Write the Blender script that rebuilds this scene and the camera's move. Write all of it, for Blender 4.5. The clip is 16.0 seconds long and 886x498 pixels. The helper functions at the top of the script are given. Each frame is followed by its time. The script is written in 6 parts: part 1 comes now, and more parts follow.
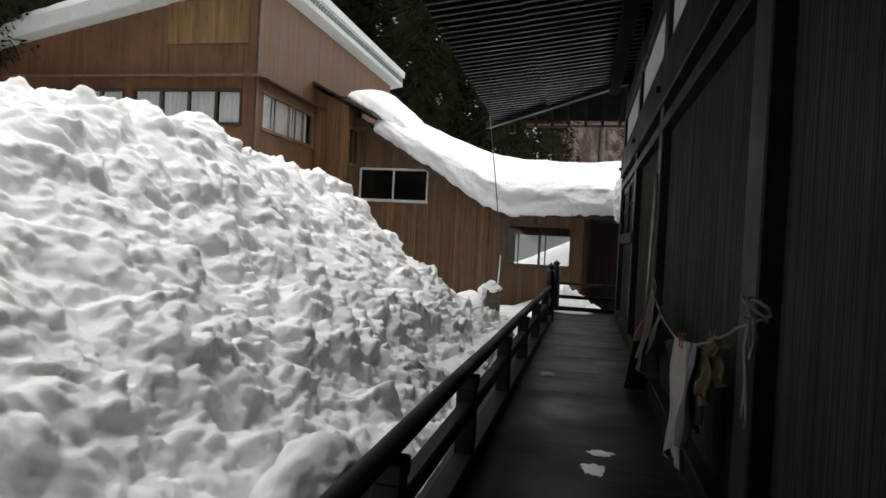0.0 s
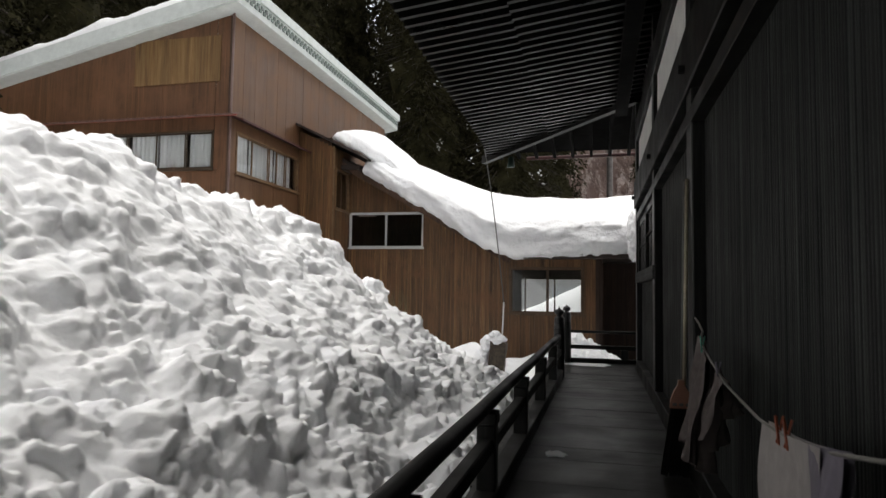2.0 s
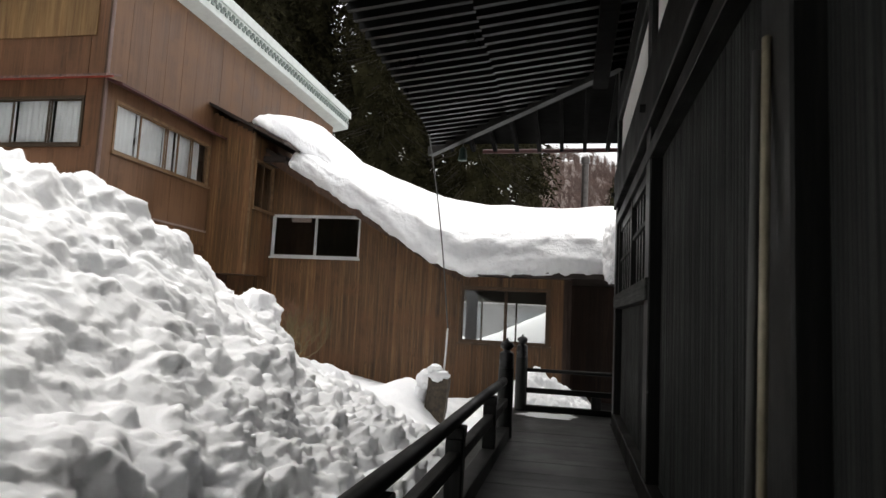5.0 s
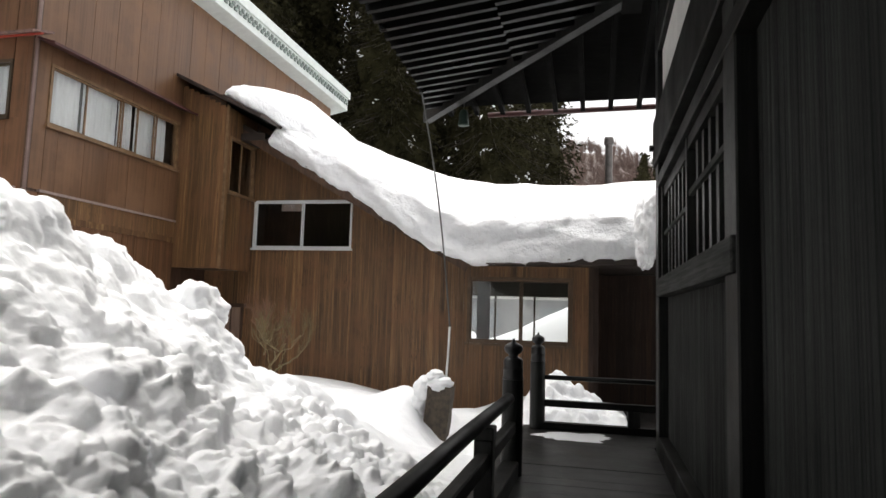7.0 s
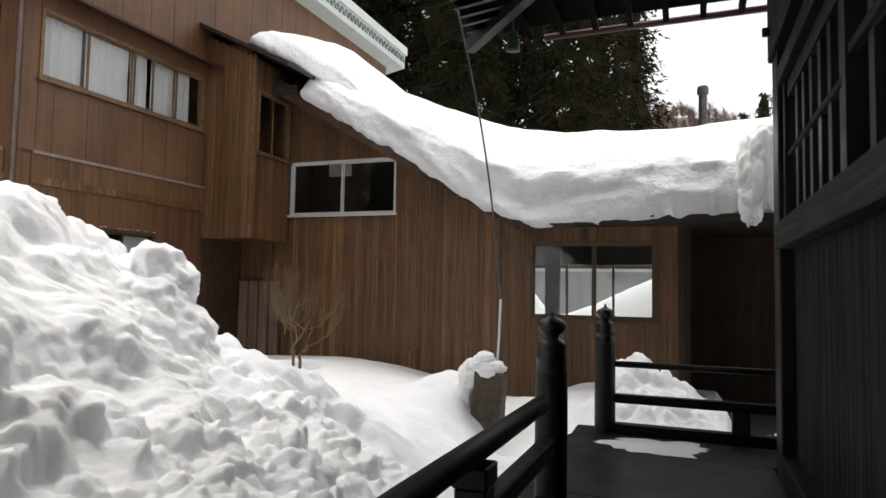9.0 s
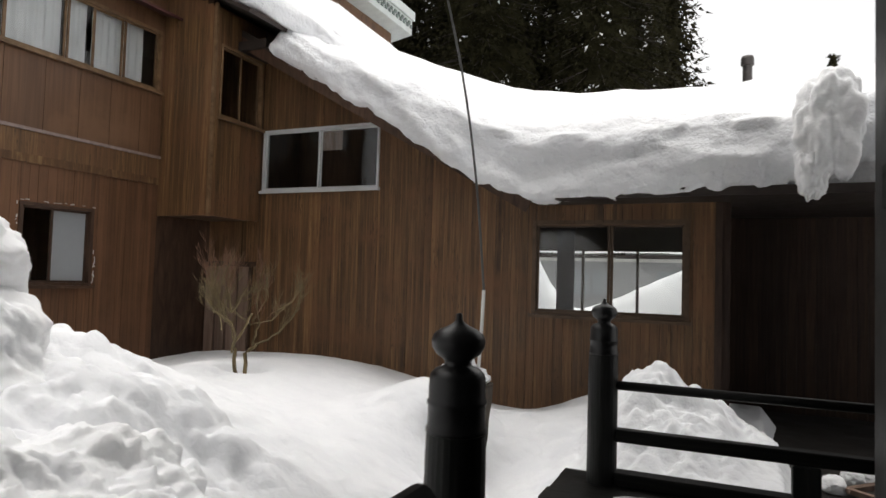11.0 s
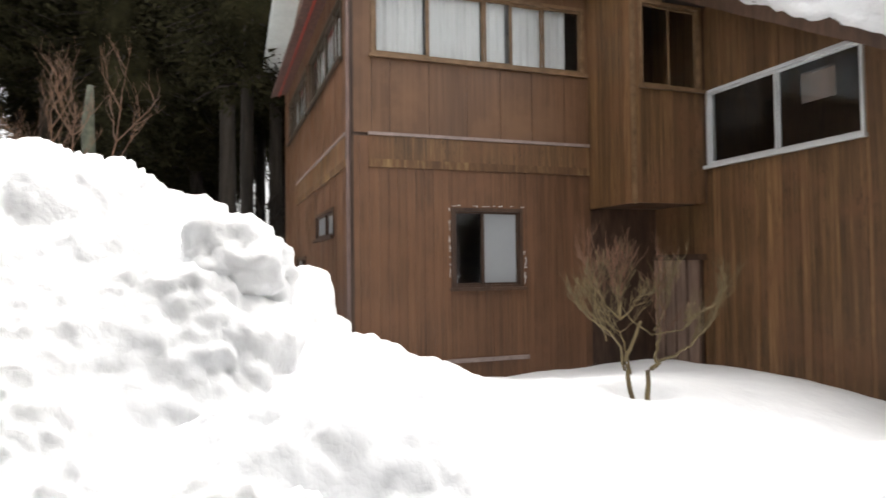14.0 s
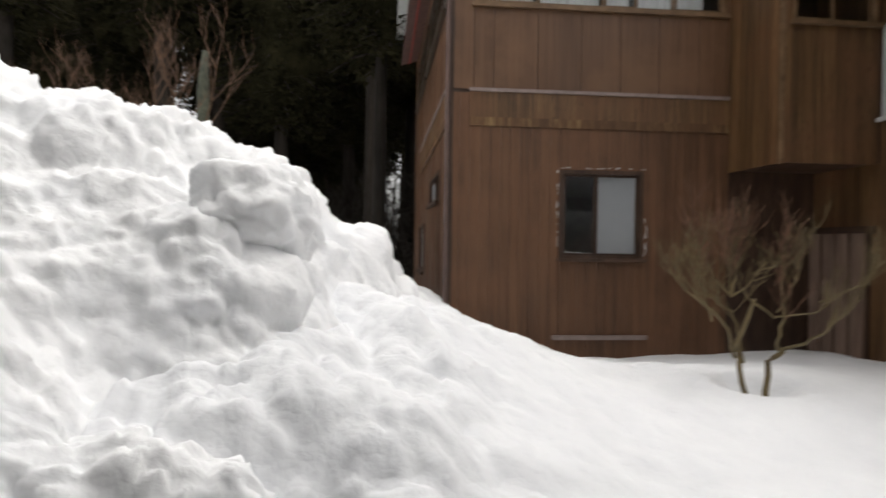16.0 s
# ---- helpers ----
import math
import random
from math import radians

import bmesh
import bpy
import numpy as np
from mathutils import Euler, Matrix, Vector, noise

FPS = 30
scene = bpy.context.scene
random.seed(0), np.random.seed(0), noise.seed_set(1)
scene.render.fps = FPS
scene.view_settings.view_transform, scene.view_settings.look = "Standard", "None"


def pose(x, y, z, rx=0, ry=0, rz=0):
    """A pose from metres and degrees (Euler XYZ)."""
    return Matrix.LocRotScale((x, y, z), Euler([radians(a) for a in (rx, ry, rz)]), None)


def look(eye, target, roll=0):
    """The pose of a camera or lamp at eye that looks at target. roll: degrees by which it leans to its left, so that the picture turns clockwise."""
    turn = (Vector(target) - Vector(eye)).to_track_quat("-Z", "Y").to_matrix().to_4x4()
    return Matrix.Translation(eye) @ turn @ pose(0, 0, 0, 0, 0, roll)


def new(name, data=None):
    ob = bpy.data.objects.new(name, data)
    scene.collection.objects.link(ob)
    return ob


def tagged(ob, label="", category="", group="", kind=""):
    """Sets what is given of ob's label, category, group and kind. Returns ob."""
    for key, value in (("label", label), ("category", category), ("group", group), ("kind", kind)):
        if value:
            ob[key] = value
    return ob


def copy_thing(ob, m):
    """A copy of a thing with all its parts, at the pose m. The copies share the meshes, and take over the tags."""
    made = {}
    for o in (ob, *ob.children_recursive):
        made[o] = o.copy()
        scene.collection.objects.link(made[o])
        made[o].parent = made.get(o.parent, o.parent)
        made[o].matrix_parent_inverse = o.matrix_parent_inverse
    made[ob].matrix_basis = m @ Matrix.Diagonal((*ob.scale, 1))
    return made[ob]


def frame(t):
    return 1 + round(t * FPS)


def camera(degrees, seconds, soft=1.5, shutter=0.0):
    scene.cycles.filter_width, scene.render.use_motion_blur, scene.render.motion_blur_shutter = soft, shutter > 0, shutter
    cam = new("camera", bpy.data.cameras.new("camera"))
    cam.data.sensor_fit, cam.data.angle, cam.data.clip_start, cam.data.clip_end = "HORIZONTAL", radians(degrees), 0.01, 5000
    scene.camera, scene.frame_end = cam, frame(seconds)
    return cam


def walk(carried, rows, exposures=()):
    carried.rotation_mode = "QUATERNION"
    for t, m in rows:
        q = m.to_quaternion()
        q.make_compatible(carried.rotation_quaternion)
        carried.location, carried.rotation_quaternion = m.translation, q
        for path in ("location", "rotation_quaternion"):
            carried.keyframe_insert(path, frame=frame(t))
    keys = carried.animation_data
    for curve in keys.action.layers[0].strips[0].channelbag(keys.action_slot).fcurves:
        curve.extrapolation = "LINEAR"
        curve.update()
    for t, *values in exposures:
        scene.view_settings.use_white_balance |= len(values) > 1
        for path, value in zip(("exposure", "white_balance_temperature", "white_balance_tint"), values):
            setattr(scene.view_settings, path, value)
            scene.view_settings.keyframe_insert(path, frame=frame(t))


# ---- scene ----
cam = camera(69.1, 16.0, 1.5, 0.5)
METRES, EYE, TILT, LEAN, TURN = 12.0, 1.26, 0.0, 0.0, 12.3
ROWS = [
    (0.0, 0.0, 0.0, 0.0, 0.05, -0.91, -2.94),
    (0.5, 0.006, 0.0331, -0.0009, -0.23, -1.05, -0.99),
    (1.0, 0.0115, 0.061, -0.0038, -0.3, 0.21, -0.1),
    (1.5, 0.0197, 0.0912, -0.0044, -0.02, 1.92, 0.15),
    (2.0, 0.0281, 0.1199, -0.0068, 1.18, 3.66, -0.89),
    (2.5, 0.0382, 0.1535, -0.0061, 0.16, 4.27, -0.3),
    (3.0, 0.0487, 0.1896, -0.0072, -0.11, 5.08, -0.44),
    (3.5, 0.0581, 0.2233, -0.0084, -0.53, 5.15, -1.11),
    (4.0, 0.0668, 0.2624, -0.0056, -2.04, 5.19, -3.08),
    (6.5, 0.1055, 0.446, -0.0117, 0.4, 6.54, -1.88),
    (7.0, 0.1117, 0.482, -0.0095, 0.92, 5.6, -1.75),
    (7.5, 0.1199, 0.5161, -0.0128, 2.48, 5.59, -0.92),
    (8.0, 0.127, 0.5475, -0.0143, 4.92, 4.75, -2.24),
    (8.5, 0.1356, 0.5808, -0.0115, 6.57, 3.43, -2.54),
    (9.0, 0.1447, 0.615, -0.0153, 8.68, 3.39, -1.06),
    (11.5, 0.1798, 0.7775, -0.0175, 14.21, 1.63, -2.62),
    (12.0, 0.1843, 0.8082, -0.0186, 23.56, 0.86, -0.18),
    (12.5, 0.1876, 0.8325, -0.0182, 34.78, 0.7, -0.65),
    (13.0, 0.1897, 0.8599, -0.0168, 43.18, 0.81, -1.86),
    (13.5, 0.1894, 0.8831, -0.0167, 49.58, 1.09, -0.27),
    (14.0, 0.1925, 0.9055, -0.0155, 58.13, 1.59, 0.66),
    (14.5, 0.1931, 0.9278, -0.0159, 62.8, 1.67, -1.85),
    (15.0, 0.193, 0.9489, -0.0155, 65.84, 1.0, -2.88),
    (15.5, 0.1882, 0.962, -0.0213, 65.8, 0.13, -3.38),
    (16.0, 0.1791, 0.9695, -0.0246, 72.26, -0.49, -0.83),
]
EXPOSURES = [(t, stops, 6680, 10) for t, stops in ((0.0, 0.60), (2.0, 0.64), (4.0, 0.70), (7.0, 1.05), (9.0, 0.70), (11.5, 0.57), (12.0, 0.72), (12.5, 0.97), (14.0, 1.28), (15.0, 1.06), (16.0, 0.48))]
walk(cam, [(t, pose(0, 0, EYE, TILT, LEAN, TURN) @ pose(METRES * x, METRES * y, METRES * z, 90 + pitch, roll, yaw)) for t, x, y, z, yaw, pitch, roll in ROWS], EXPOSURES)

# ---- world and sun: a bright overcast winter day ----
world = bpy.data.worlds.new("overcast_sky")
scene.world = world
world.use_nodes = True
wn, wl = world.node_tree.nodes, world.node_tree.links
sky = wn.new("ShaderNodeTexSky")
sky.sky_type, sky.sun_disc = "NISHITA", False
sky.sun_elevation, sky.sun_rotation = radians(75), radians(326)
sky.air_density, sky.dust_density = 1.0, 4.0
grey = wn.new("ShaderNodeHueSaturation")
grey.inputs["Saturation"].default_value = 0.10
grey.inputs["Value"].default_value = 1.0
wl.new(sky.outputs[0], grey.inputs["Color"])
wl.new(grey.outputs[0], wn["Background"].inputs["Color"])
wn["Background"].inputs["Strength"].default_value = 0.15
sun = new("sun", bpy.data.lights.new("sun", "SUN"))
sun.data.energy, sun.data.angle, sun.data.color = 0.85, radians(105), (1.0, 0.97, 0.93)
sun.matrix_world = look((-3, 4.5, 21), (0, 0, 0))


# ---- materials ----
def nodes_of(name):
    m = bpy.data.materials.new(name)
    m.use_nodes = True
    nt = m.node_tree
    return m, nt, nt.nodes["Principled BSDF"]


def node(nt, kind, **values):
    n = nt.nodes.new(kind)
    for k, v in values.items():
        if k in n.inputs:
            n.inputs[k].default_value = v
    return n


def position(nt, scale=(1, 1, 1), jitter=0.0):
    g = nt.nodes.new("ShaderNodeNewGeometry")
    mp = nt.nodes.new("ShaderNodeMapping")
    mp.inputs["Scale"].default_value = scale
    nt.links.new(g.outputs["Position"], mp.inputs["Vector"])
    if jitter:
        oi = nt.nodes.new("ShaderNodeObjectInfo")
        cm = nt.nodes.new("ShaderNodeCombineXYZ")
        mu = nt.nodes.new("ShaderNodeMath")
        mu.operation = "MULTIPLY"
        mu.inputs[1].default_value = jitter
        nt.links.new(oi.outputs["Random"], mu.inputs[0])
        for k in range(3):
            nt.links.new(mu.outputs[0], cm.inputs[k])
        nt.links.new(cm.outputs[0], mp.inputs["Location"])
    return mp.outputs[0]


def noise_tex(nt, vec, scale, detail=4, rough=0.6, distortion=0.0):
    n = nt.nodes.new("ShaderNodeTexNoise")
    n.inputs["Scale"].default_value, n.inputs["Detail"].default_value = scale, detail
    n.inputs["Roughness"].default_value, n.inputs["Distortion"].default_value = rough, distortion
    nt.links.new(vec, n.inputs["Vector"])
    return n.outputs["Fac"]


def ramp(nt, fac, stops):
    r = nt.nodes.new("ShaderNodeValToRGB")
    while len(r.color_ramp.elements) < len(stops):
        r.color_ramp.elements.new(0.5)
    for e, (p, c) in zip(r.color_ramp.elements, stops):
        e.position, e.color = p, (*c, 1) if len(c) == 3 else c
    nt.links.new(fac, r.inputs["Fac"])
    return r.outputs["Color"]


def mix(nt, fac, a, b, mode="MIX"):
    m = nt.nodes.new("ShaderNodeMix")
    m.data_type, m.blend_type = "RGBA", mode
    if isinstance(fac, (int, float)):
        m.inputs[0].default_value = fac
    else:
        nt.links.new(fac, m.inputs[0])
    for v, k in ((a, 6), (b, 7)):
        if isinstance(v, tuple):
            m.inputs[k].default_value = (*v, 1)
        else:
            nt.links.new(v, m.inputs[k])
    return m.outputs[2]


def bump(nt, bsdf, height, strength, distance=0.01, onto=None):
    b = nt.nodes.new("ShaderNodeBump")
    b.inputs["Strength"].default_value, b.inputs["Distance"].default_value = strength, distance
    nt.links.new(height, b.inputs["Height"])
    if onto is not None:
        nt.links.new(onto, b.inputs["Normal"])
    nt.links.new(b.outputs[0], bsdf.inputs["Normal"])
    return b.outputs[0]


def object_tone(nt, colour, amount):
    """Each board a little lighter or darker than the next."""
    oi = nt.nodes.new("ShaderNodeObjectInfo")
    lo, hi = 1 - amount, 1 + amount * 0.6
    tone = ramp(nt, oi.outputs["Random"], [(0, (lo, lo, lo)), (1, (hi, hi, hi))])
    return mix(nt, 1.0, colour, tone, "MULTIPLY")


def timber(name, dark, mid, light, grain=(40, 40, 2.5), rough=0.6, tone=0.25, streak=0.6, bump_strength=0.4, stain=None, spec=0.4, soft=(0.22, 0.25), knots=0.0):
    """Weathered timber with long grain along the axis that grain scales least."""
    m, nt, b = nodes_of(name)
    v = position(nt, grain, 7.3)
    fine = noise_tex(nt, v, 1.0, 6, 0.65, 0.4)
    wide = noise_tex(nt, position(nt, tuple(g * 0.16 for g in grain), 3.1), 1.0, 3, 0.6)
    patch = noise_tex(nt, position(nt), 1.7, 4, 0.6)
    c = ramp(nt, fine, [(0.5 - soft[0], dark), (0.5, mid), (0.5 + soft[1], light)])
    shade = ramp(nt, wide, [(0.3, (1 - streak,) * 3), (0.62, (1, 1, 1))])
    c = mix(nt, 1.0, c, shade, "MULTIPLY")
    if stain:
        f = ramp(nt, patch, [(0.45, (0, 0, 0)), (0.7, (1, 1, 1))])
        c = mix(nt, f, c, stain)
    if knots:
        short = noise_tex(nt, position(nt, (grain[0] * 1.6, grain[1] * 1.6, 9), 5.7), 1.0, 3, 0.6)
        where = ramp(nt, noise_tex(nt, position(nt, (4, 4, 1.1), 2.3), 1.0, 2), [(0.48, (0, 0, 0)), (0.62, (knots,) * 3)])
        f = mix(nt, 1.0, ramp(nt, short, [(0.56, (0, 0, 0)), (0.66, (1, 1, 1))]), where, "MULTIPLY")
        c = mix(nt, f, c, tuple(v * 0.6 for v in dark))
    c = object_tone(nt, c, tone)
    nt.links.new(c, b.inputs["Base Color"])
    r = ramp(nt, patch, [(0.3, (rough - 0.12,) * 3), (0.7, (min(1, rough + 0.12),) * 3)])
    nt.links.new(r, b.inputs["Roughness"])
    b.inputs["Specular IOR Level"].default_value = spec
    bump(nt, b, fine, bump_strength, 0.004)
    return m


def plain(name, colour, rough=0.5, metal=0.0, vary=0.15, scale=6.0, bump_strength=0.1):
    m, nt, b = nodes_of(name)
    n = noise_tex(nt, position(nt), scale, 5, 0.65)
    lo, hi = tuple(c * (1 - vary) for c in colour), tuple(min(1, c * (1 + vary)) for c in colour)
    nt.links.new(ramp(nt, n, [(0.3, lo), (0.7, hi)]), b.inputs["Base Color"])
    nt.links.new(ramp(nt, n, [(0.3, (rough * 0.85,) * 3), (0.7, (min(1, rough * 1.15),) * 3)]), b.inputs["Roughness"])
    b.inputs["Metallic"].default_value = metal
    bump(nt, b, noise_tex(nt, position(nt), scale * 12, 3), bump_strength, 0.002)
    return m


def snow_material(name, dirt=0.0, coarse=0.5, fresh=0.0):
    """Old snow: light scatters a few centimetres under its grainy surface."""
    m, nt, b = nodes_of(name)
    p = position(nt)
    big, small = noise_tex(nt, p, 2.3, 4), noise_tex(nt, p, 28, 5, 0.7)
    c = ramp(nt, big, [(0.3, (0.79 + fresh, 0.80 + fresh, 0.818 + fresh)), (0.65, (0.855 + fresh, 0.865 + fresh, 0.876 + fresh))])
    if dirt:
        speck = ramp(nt, noise_tex(nt, p, 9, 6, 0.75), [(0.62, (0, 0, 0)), (0.8, (dirt, dirt, dirt))])
        c = mix(nt, speck, c, (0.42, 0.40, 0.37))
    nt.links.new(c, b.inputs["Base Color"])
    b.inputs["Roughness"].default_value = 0.8
    b.inputs["Specular IOR Level"].default_value = 0.2
    b.inputs["Subsurface Weight"].default_value = 0.7
    b.inputs["Subsurface Radius"].default_value = (1.0, 1.0, 1.0)
    b.inputs["Subsurface Scale"].default_value = 0.014
    last = bump(nt, b, noise_tex(nt, p, 11, 5, 0.6), coarse * 0.7, 0.03)
    warp = nt.nodes.new("ShaderNodeVectorMath")
    warp.operation = "MULTIPLY_ADD"
    warp.inputs[1].default_value = (0.06, 0.06, 0.06)
    wob = node(nt, "ShaderNodeTexNoise")
    wob.inputs["Scale"].default_value = 9
    nt.links.new(p, wob.inputs["Vector"])
    nt.links.new(wob.outputs["Color"], warp.inputs[0])
    nt.links.new(p, warp.inputs[2])
    for scale, strength, depth in ((13, 0.8, 0.030), (31, 0.8, 0.014)) if dirt else ():
        cells = nt.nodes.new("ShaderNodeTexVoronoi")
        cells.inputs["Scale"].default_value = scale
        nt.links.new(warp.outputs[0], cells.inputs["Vector"])
        crumbs = ramp(nt, cells.outputs["Distance"], [(0.0, (1, 1, 1)), (0.9, (0, 0, 0))])
        last = bump(nt, b, crumbs, strength * coarse, depth, last)
    bump(nt, b, small, coarse * 0.7, 0.012, last)
    return m


def glass_material(name, tint=(0.9, 0.93, 0.93), gloss=1.0):
    m, nt, b = nodes_of(name)
    out = nt.nodes["Material Output"]
    tr, gl = nt.nodes.new("ShaderNodeBsdfTransparent"), nt.nodes.new("ShaderNodeBsdfGlossy")
    tr.inputs["Color"].default_value = (*tint, 1)
    gl.inputs["Roughness"].default_value = 0.02
    lw = nt.nodes.new("ShaderNodeLayerWeight")
    lw.inputs["Blend"].default_value = 0.5
    pw = nt.nodes.new("ShaderNodeMath")
    pw.operation = "POWER"
    pw.inputs[1].default_value = 4.0
    nt.links.new(lw.outputs["Facing"], pw.inputs[0])
    mu = nt.nodes.new("ShaderNodeMath")
    mu.operation, mu.use_clamp = "MULTIPLY_ADD", True
    mu.inputs[1].default_value, mu.inputs[2].default_value = 0.7 * gloss, 0.035 * gloss
    nt.links.new(pw.outputs[0], mu.inputs[0])
    mx = nt.nodes.new("ShaderNodeMixShader")
    nt.links.new(mu.outputs[0], mx.inputs[0])
    nt.links.new(tr.outputs[0], mx.inputs[1])
    nt.links.new(gl.outputs[0], mx.inputs[2])
    nt.links.new(mx.outputs[0], out.inputs["Surface"])
    nt.nodes.remove(b)
    return m


M_TEMPLE = timber("blackened_timber", (0.005, 0.0053, 0.005), (0.0125, 0.013, 0.0122), (0.030, 0.031, 0.029), (45, 45, 2.0), 0.48, 0.25, 0.5, spec=0.28)
M_TEMPLE_X = timber("blackened_timber_across", (0.004, 0.004, 0.004), (0.009, 0.009, 0.008), (0.022, 0.021, 0.019), (2.0, 45, 45), 0.5, 0.25, 0.5, spec=0.12)
M_TEMPLE_Y = timber("blackened_timber_along", (0.005, 0.005, 0.0045), (0.011, 0.011, 0.010), (0.026, 0.025, 0.023), (45, 2.0, 45), 0.5, 0.25, 0.5, spec=0.12)
M_FINIAL = plain("black_lacquered_finial", (0.010, 0.010, 0.011), 0.38, 0.0, 0.3, 14, 0.3)
M_PANEL = timber("weathered_panel_boards", (0.006, 0.0067, 0.0064), (0.0172, 0.0193, 0.018), (0.048, 0.052, 0.0485), (85, 85, 0.6), 0.6, 0.12, 0.45, 0.6, spec=0.22, soft=(0.10, 0.13))
M_SILL = timber("grey_weathered_sill", (0.018, 0.019, 0.018), (0.048, 0.050, 0.047), (0.10, 0.103, 0.097), (45, 1.5, 45), 0.8, 0.1, 0.4, 0.8, spec=0.1)
M_DECK = timber("wet_deck_planks", (0.005, 0.005, 0.0045), (0.011, 0.0105, 0.009), (0.026, 0.025, 0.022), (1.8, 34, 34), 0.42, 0.16, 0.5, 0.5, spec=0.18)
# Eave shade is put into these two colours, far below the wall timber's.
M_RAFTER = timber("old_rafter_timber_shaded", (0.0012, 0.0012, 0.0011), (0.0026, 0.0025, 0.0023), (0.006, 0.0057, 0.0053), (6, 30, 30), 0.36, 0.4, 0.5, 0.5, spec=0.26)
M_SOFFIT = timber("soffit_boards_shaded", (0.002, 0.002, 0.0018), (0.0038, 0.0038, 0.0034), (0.008, 0.0075, 0.007), (6, 30, 30), 0.8, 0.3, 0.4, spec=0.03)
M_PLASTER = plain("white_plaster", (0.62, 0.61, 0.58), 0.85, 0, 0.12, 3.0, 0.15)
M_SIDING = timber("brown_stained_siding", (0.088, 0.040, 0.019), (0.148, 0.071, 0.034), (0.212, 0.108, 0.053), (34, 34, 1.0), 0.5, 0.08, 0.42, 0.3, (0.17, 0.082, 0.042))
M_SIDING_OLD = timber("weathered_brown_siding", (0.072, 0.036, 0.0165), (0.165, 0.086, 0.037), (0.33, 0.19, 0.08), (34, 34, 1.0), 0.5, 0.22, 0.55, 0.4, (0.17, 0.082, 0.038), knots=0.8)
M_PANEL_UP = timber("brown_wall_panels", (0.110, 0.054, 0.027), (0.148, 0.075, 0.038), (0.185, 0.099, 0.053), (24, 24, 0.7), 0.45, 0.05, 0.28, 0.15, (0.18, 0.095, 0.05))
M_SHUTTER = timber("bleached_board_panel", (0.15, 0.075, 0.028), (0.29, 0.165, 0.065), (0.42, 0.27, 0.12), (22, 22, 0.9), 0.6, 0.25, 0.5)
M_PAPER = plain("aged_screen_paper", (0.50, 0.49, 0.46), 0.95, 0, 0.2, 4)
M_SLAT = timber("pale_weathered_slats", (0.15, 0.095, 0.068), (0.235, 0.155, 0.115), (0.31, 0.22, 0.165), (20, 20, 1.5), 0.7, 0.15, 0.3)
# Shade of the recess under the wing's roof is put into this colour.
M_SIDING_SHADE = timber("shade_dark_siding", (0.019, 0.0095, 0.0058), (0.041, 0.021, 0.0125), (0.078, 0.042, 0.024), (26, 26, 1.2), 0.65, 0.2, 0.5)
M_TRIM = timber("dark_brown_trim", (0.040, 0.020, 0.012), (0.075, 0.040, 0.024), (0.12, 0.07, 0.045), (14, 14, 3), 0.5, 0.2, 0.4)
M_RED = plain("red_brown_painted_metal", (0.055, 0.014, 0.012), 0.6, 0.0, 0.3)
M_WHITE_METAL = plain("pale_grey_painted_metal", (0.62, 0.66, 0.64), 0.45, 0.0, 0.1)
M_CORR = plain("weathered_ribbed_metal", (0.20, 0.24, 0.22), 0.5, 0.2, 0.4)
M_ALU = plain("white_aluminium", (0.66, 0.67, 0.67), 0.4, 0.2, 0.06)
M_BRONZE_FRAME = plain("bronze_aluminium", (0.085, 0.062, 0.042), 0.4, 0.5, 0.15)
M_WOOD_FRAME = timber("varnished_window_frame", (0.13, 0.075, 0.036), (0.21, 0.125, 0.064), (0.29, 0.18, 0.10), (10, 10, 10), 0.45, 0.15, 0.3)
M_CURTAIN = plain("white_net_curtain", (0.72, 0.71, 0.72), 0.9, 0, 0.05, 3, 0.0)
M_GREYCLOTH = plain("grey_cloth", (0.16, 0.15, 0.15), 0.9, 0, 0.25, 20, 0.1)
# Room linings are coloured dark so the rooms behind the panes look unlit.
M_DARK = plain("unlit_dark_interior", (0.05, 0.045, 0.04), 0.9, 0, 0.2)
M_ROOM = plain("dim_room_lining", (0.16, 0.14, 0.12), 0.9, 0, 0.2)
M_ROOF = plain("dark_roof_metal", (0.045, 0.035, 0.03), 0.5, 0.3, 0.3)
M_SNOW = snow_material("heaped_snow", 0.04, 0.20, 0.09)
M_SNOW_SOFT = snow_material("settled_snow", 0.01, 0.2)
M_SNOW_ROOF = snow_material("roof_snow", 0.02, 0.4, 0.05)
M_GLASS = glass_material("window_glass", (0.94, 0.955, 0.95))
M_FROST = plain("frosted_glass", (0.30, 0.315, 0.325), 0.35, 0, 0.05, 2, 0.0)
M_BARK = timber("cedar_bark", (0.014, 0.011, 0.008), (0.030, 0.023, 0.017), (0.058, 0.046, 0.036), (14, 14, 1.2), 0.9, 0.3, 0.4)
M_TWIG = plain("bare_twigs", (0.15, 0.11, 0.05), 0.7, 0, 0.35, 9)
M_TWIG_RED = plain("red_brown_twigs", (0.17, 0.085, 0.048), 0.7, 0, 0.35, 9)
M_FRAME_DULL = timber("dull_brown_frame", (0.065, 0.040, 0.023), (0.108, 0.067, 0.038), (0.155, 0.10, 0.060), (10, 10, 10), 0.5, 0.1, 0.3)
M_BUSH = plain("orange_brown_twigs", (0.125, 0.066, 0.035), 0.7, 0, 0.35, 9)
M_FLASHING = plain("weathered_pale_flashing", (0.26, 0.20, 0.18), 0.5, 0, 0.3, 9)
M_PIPE = plain("faded_pink_grey_paint", (0.16, 0.105, 0.09), 0.5, 0, 0.25)
M_STEEL = plain("weathered_steel_pipe", (0.11, 0.10, 0.095), 0.35, 0.8, 0.35)
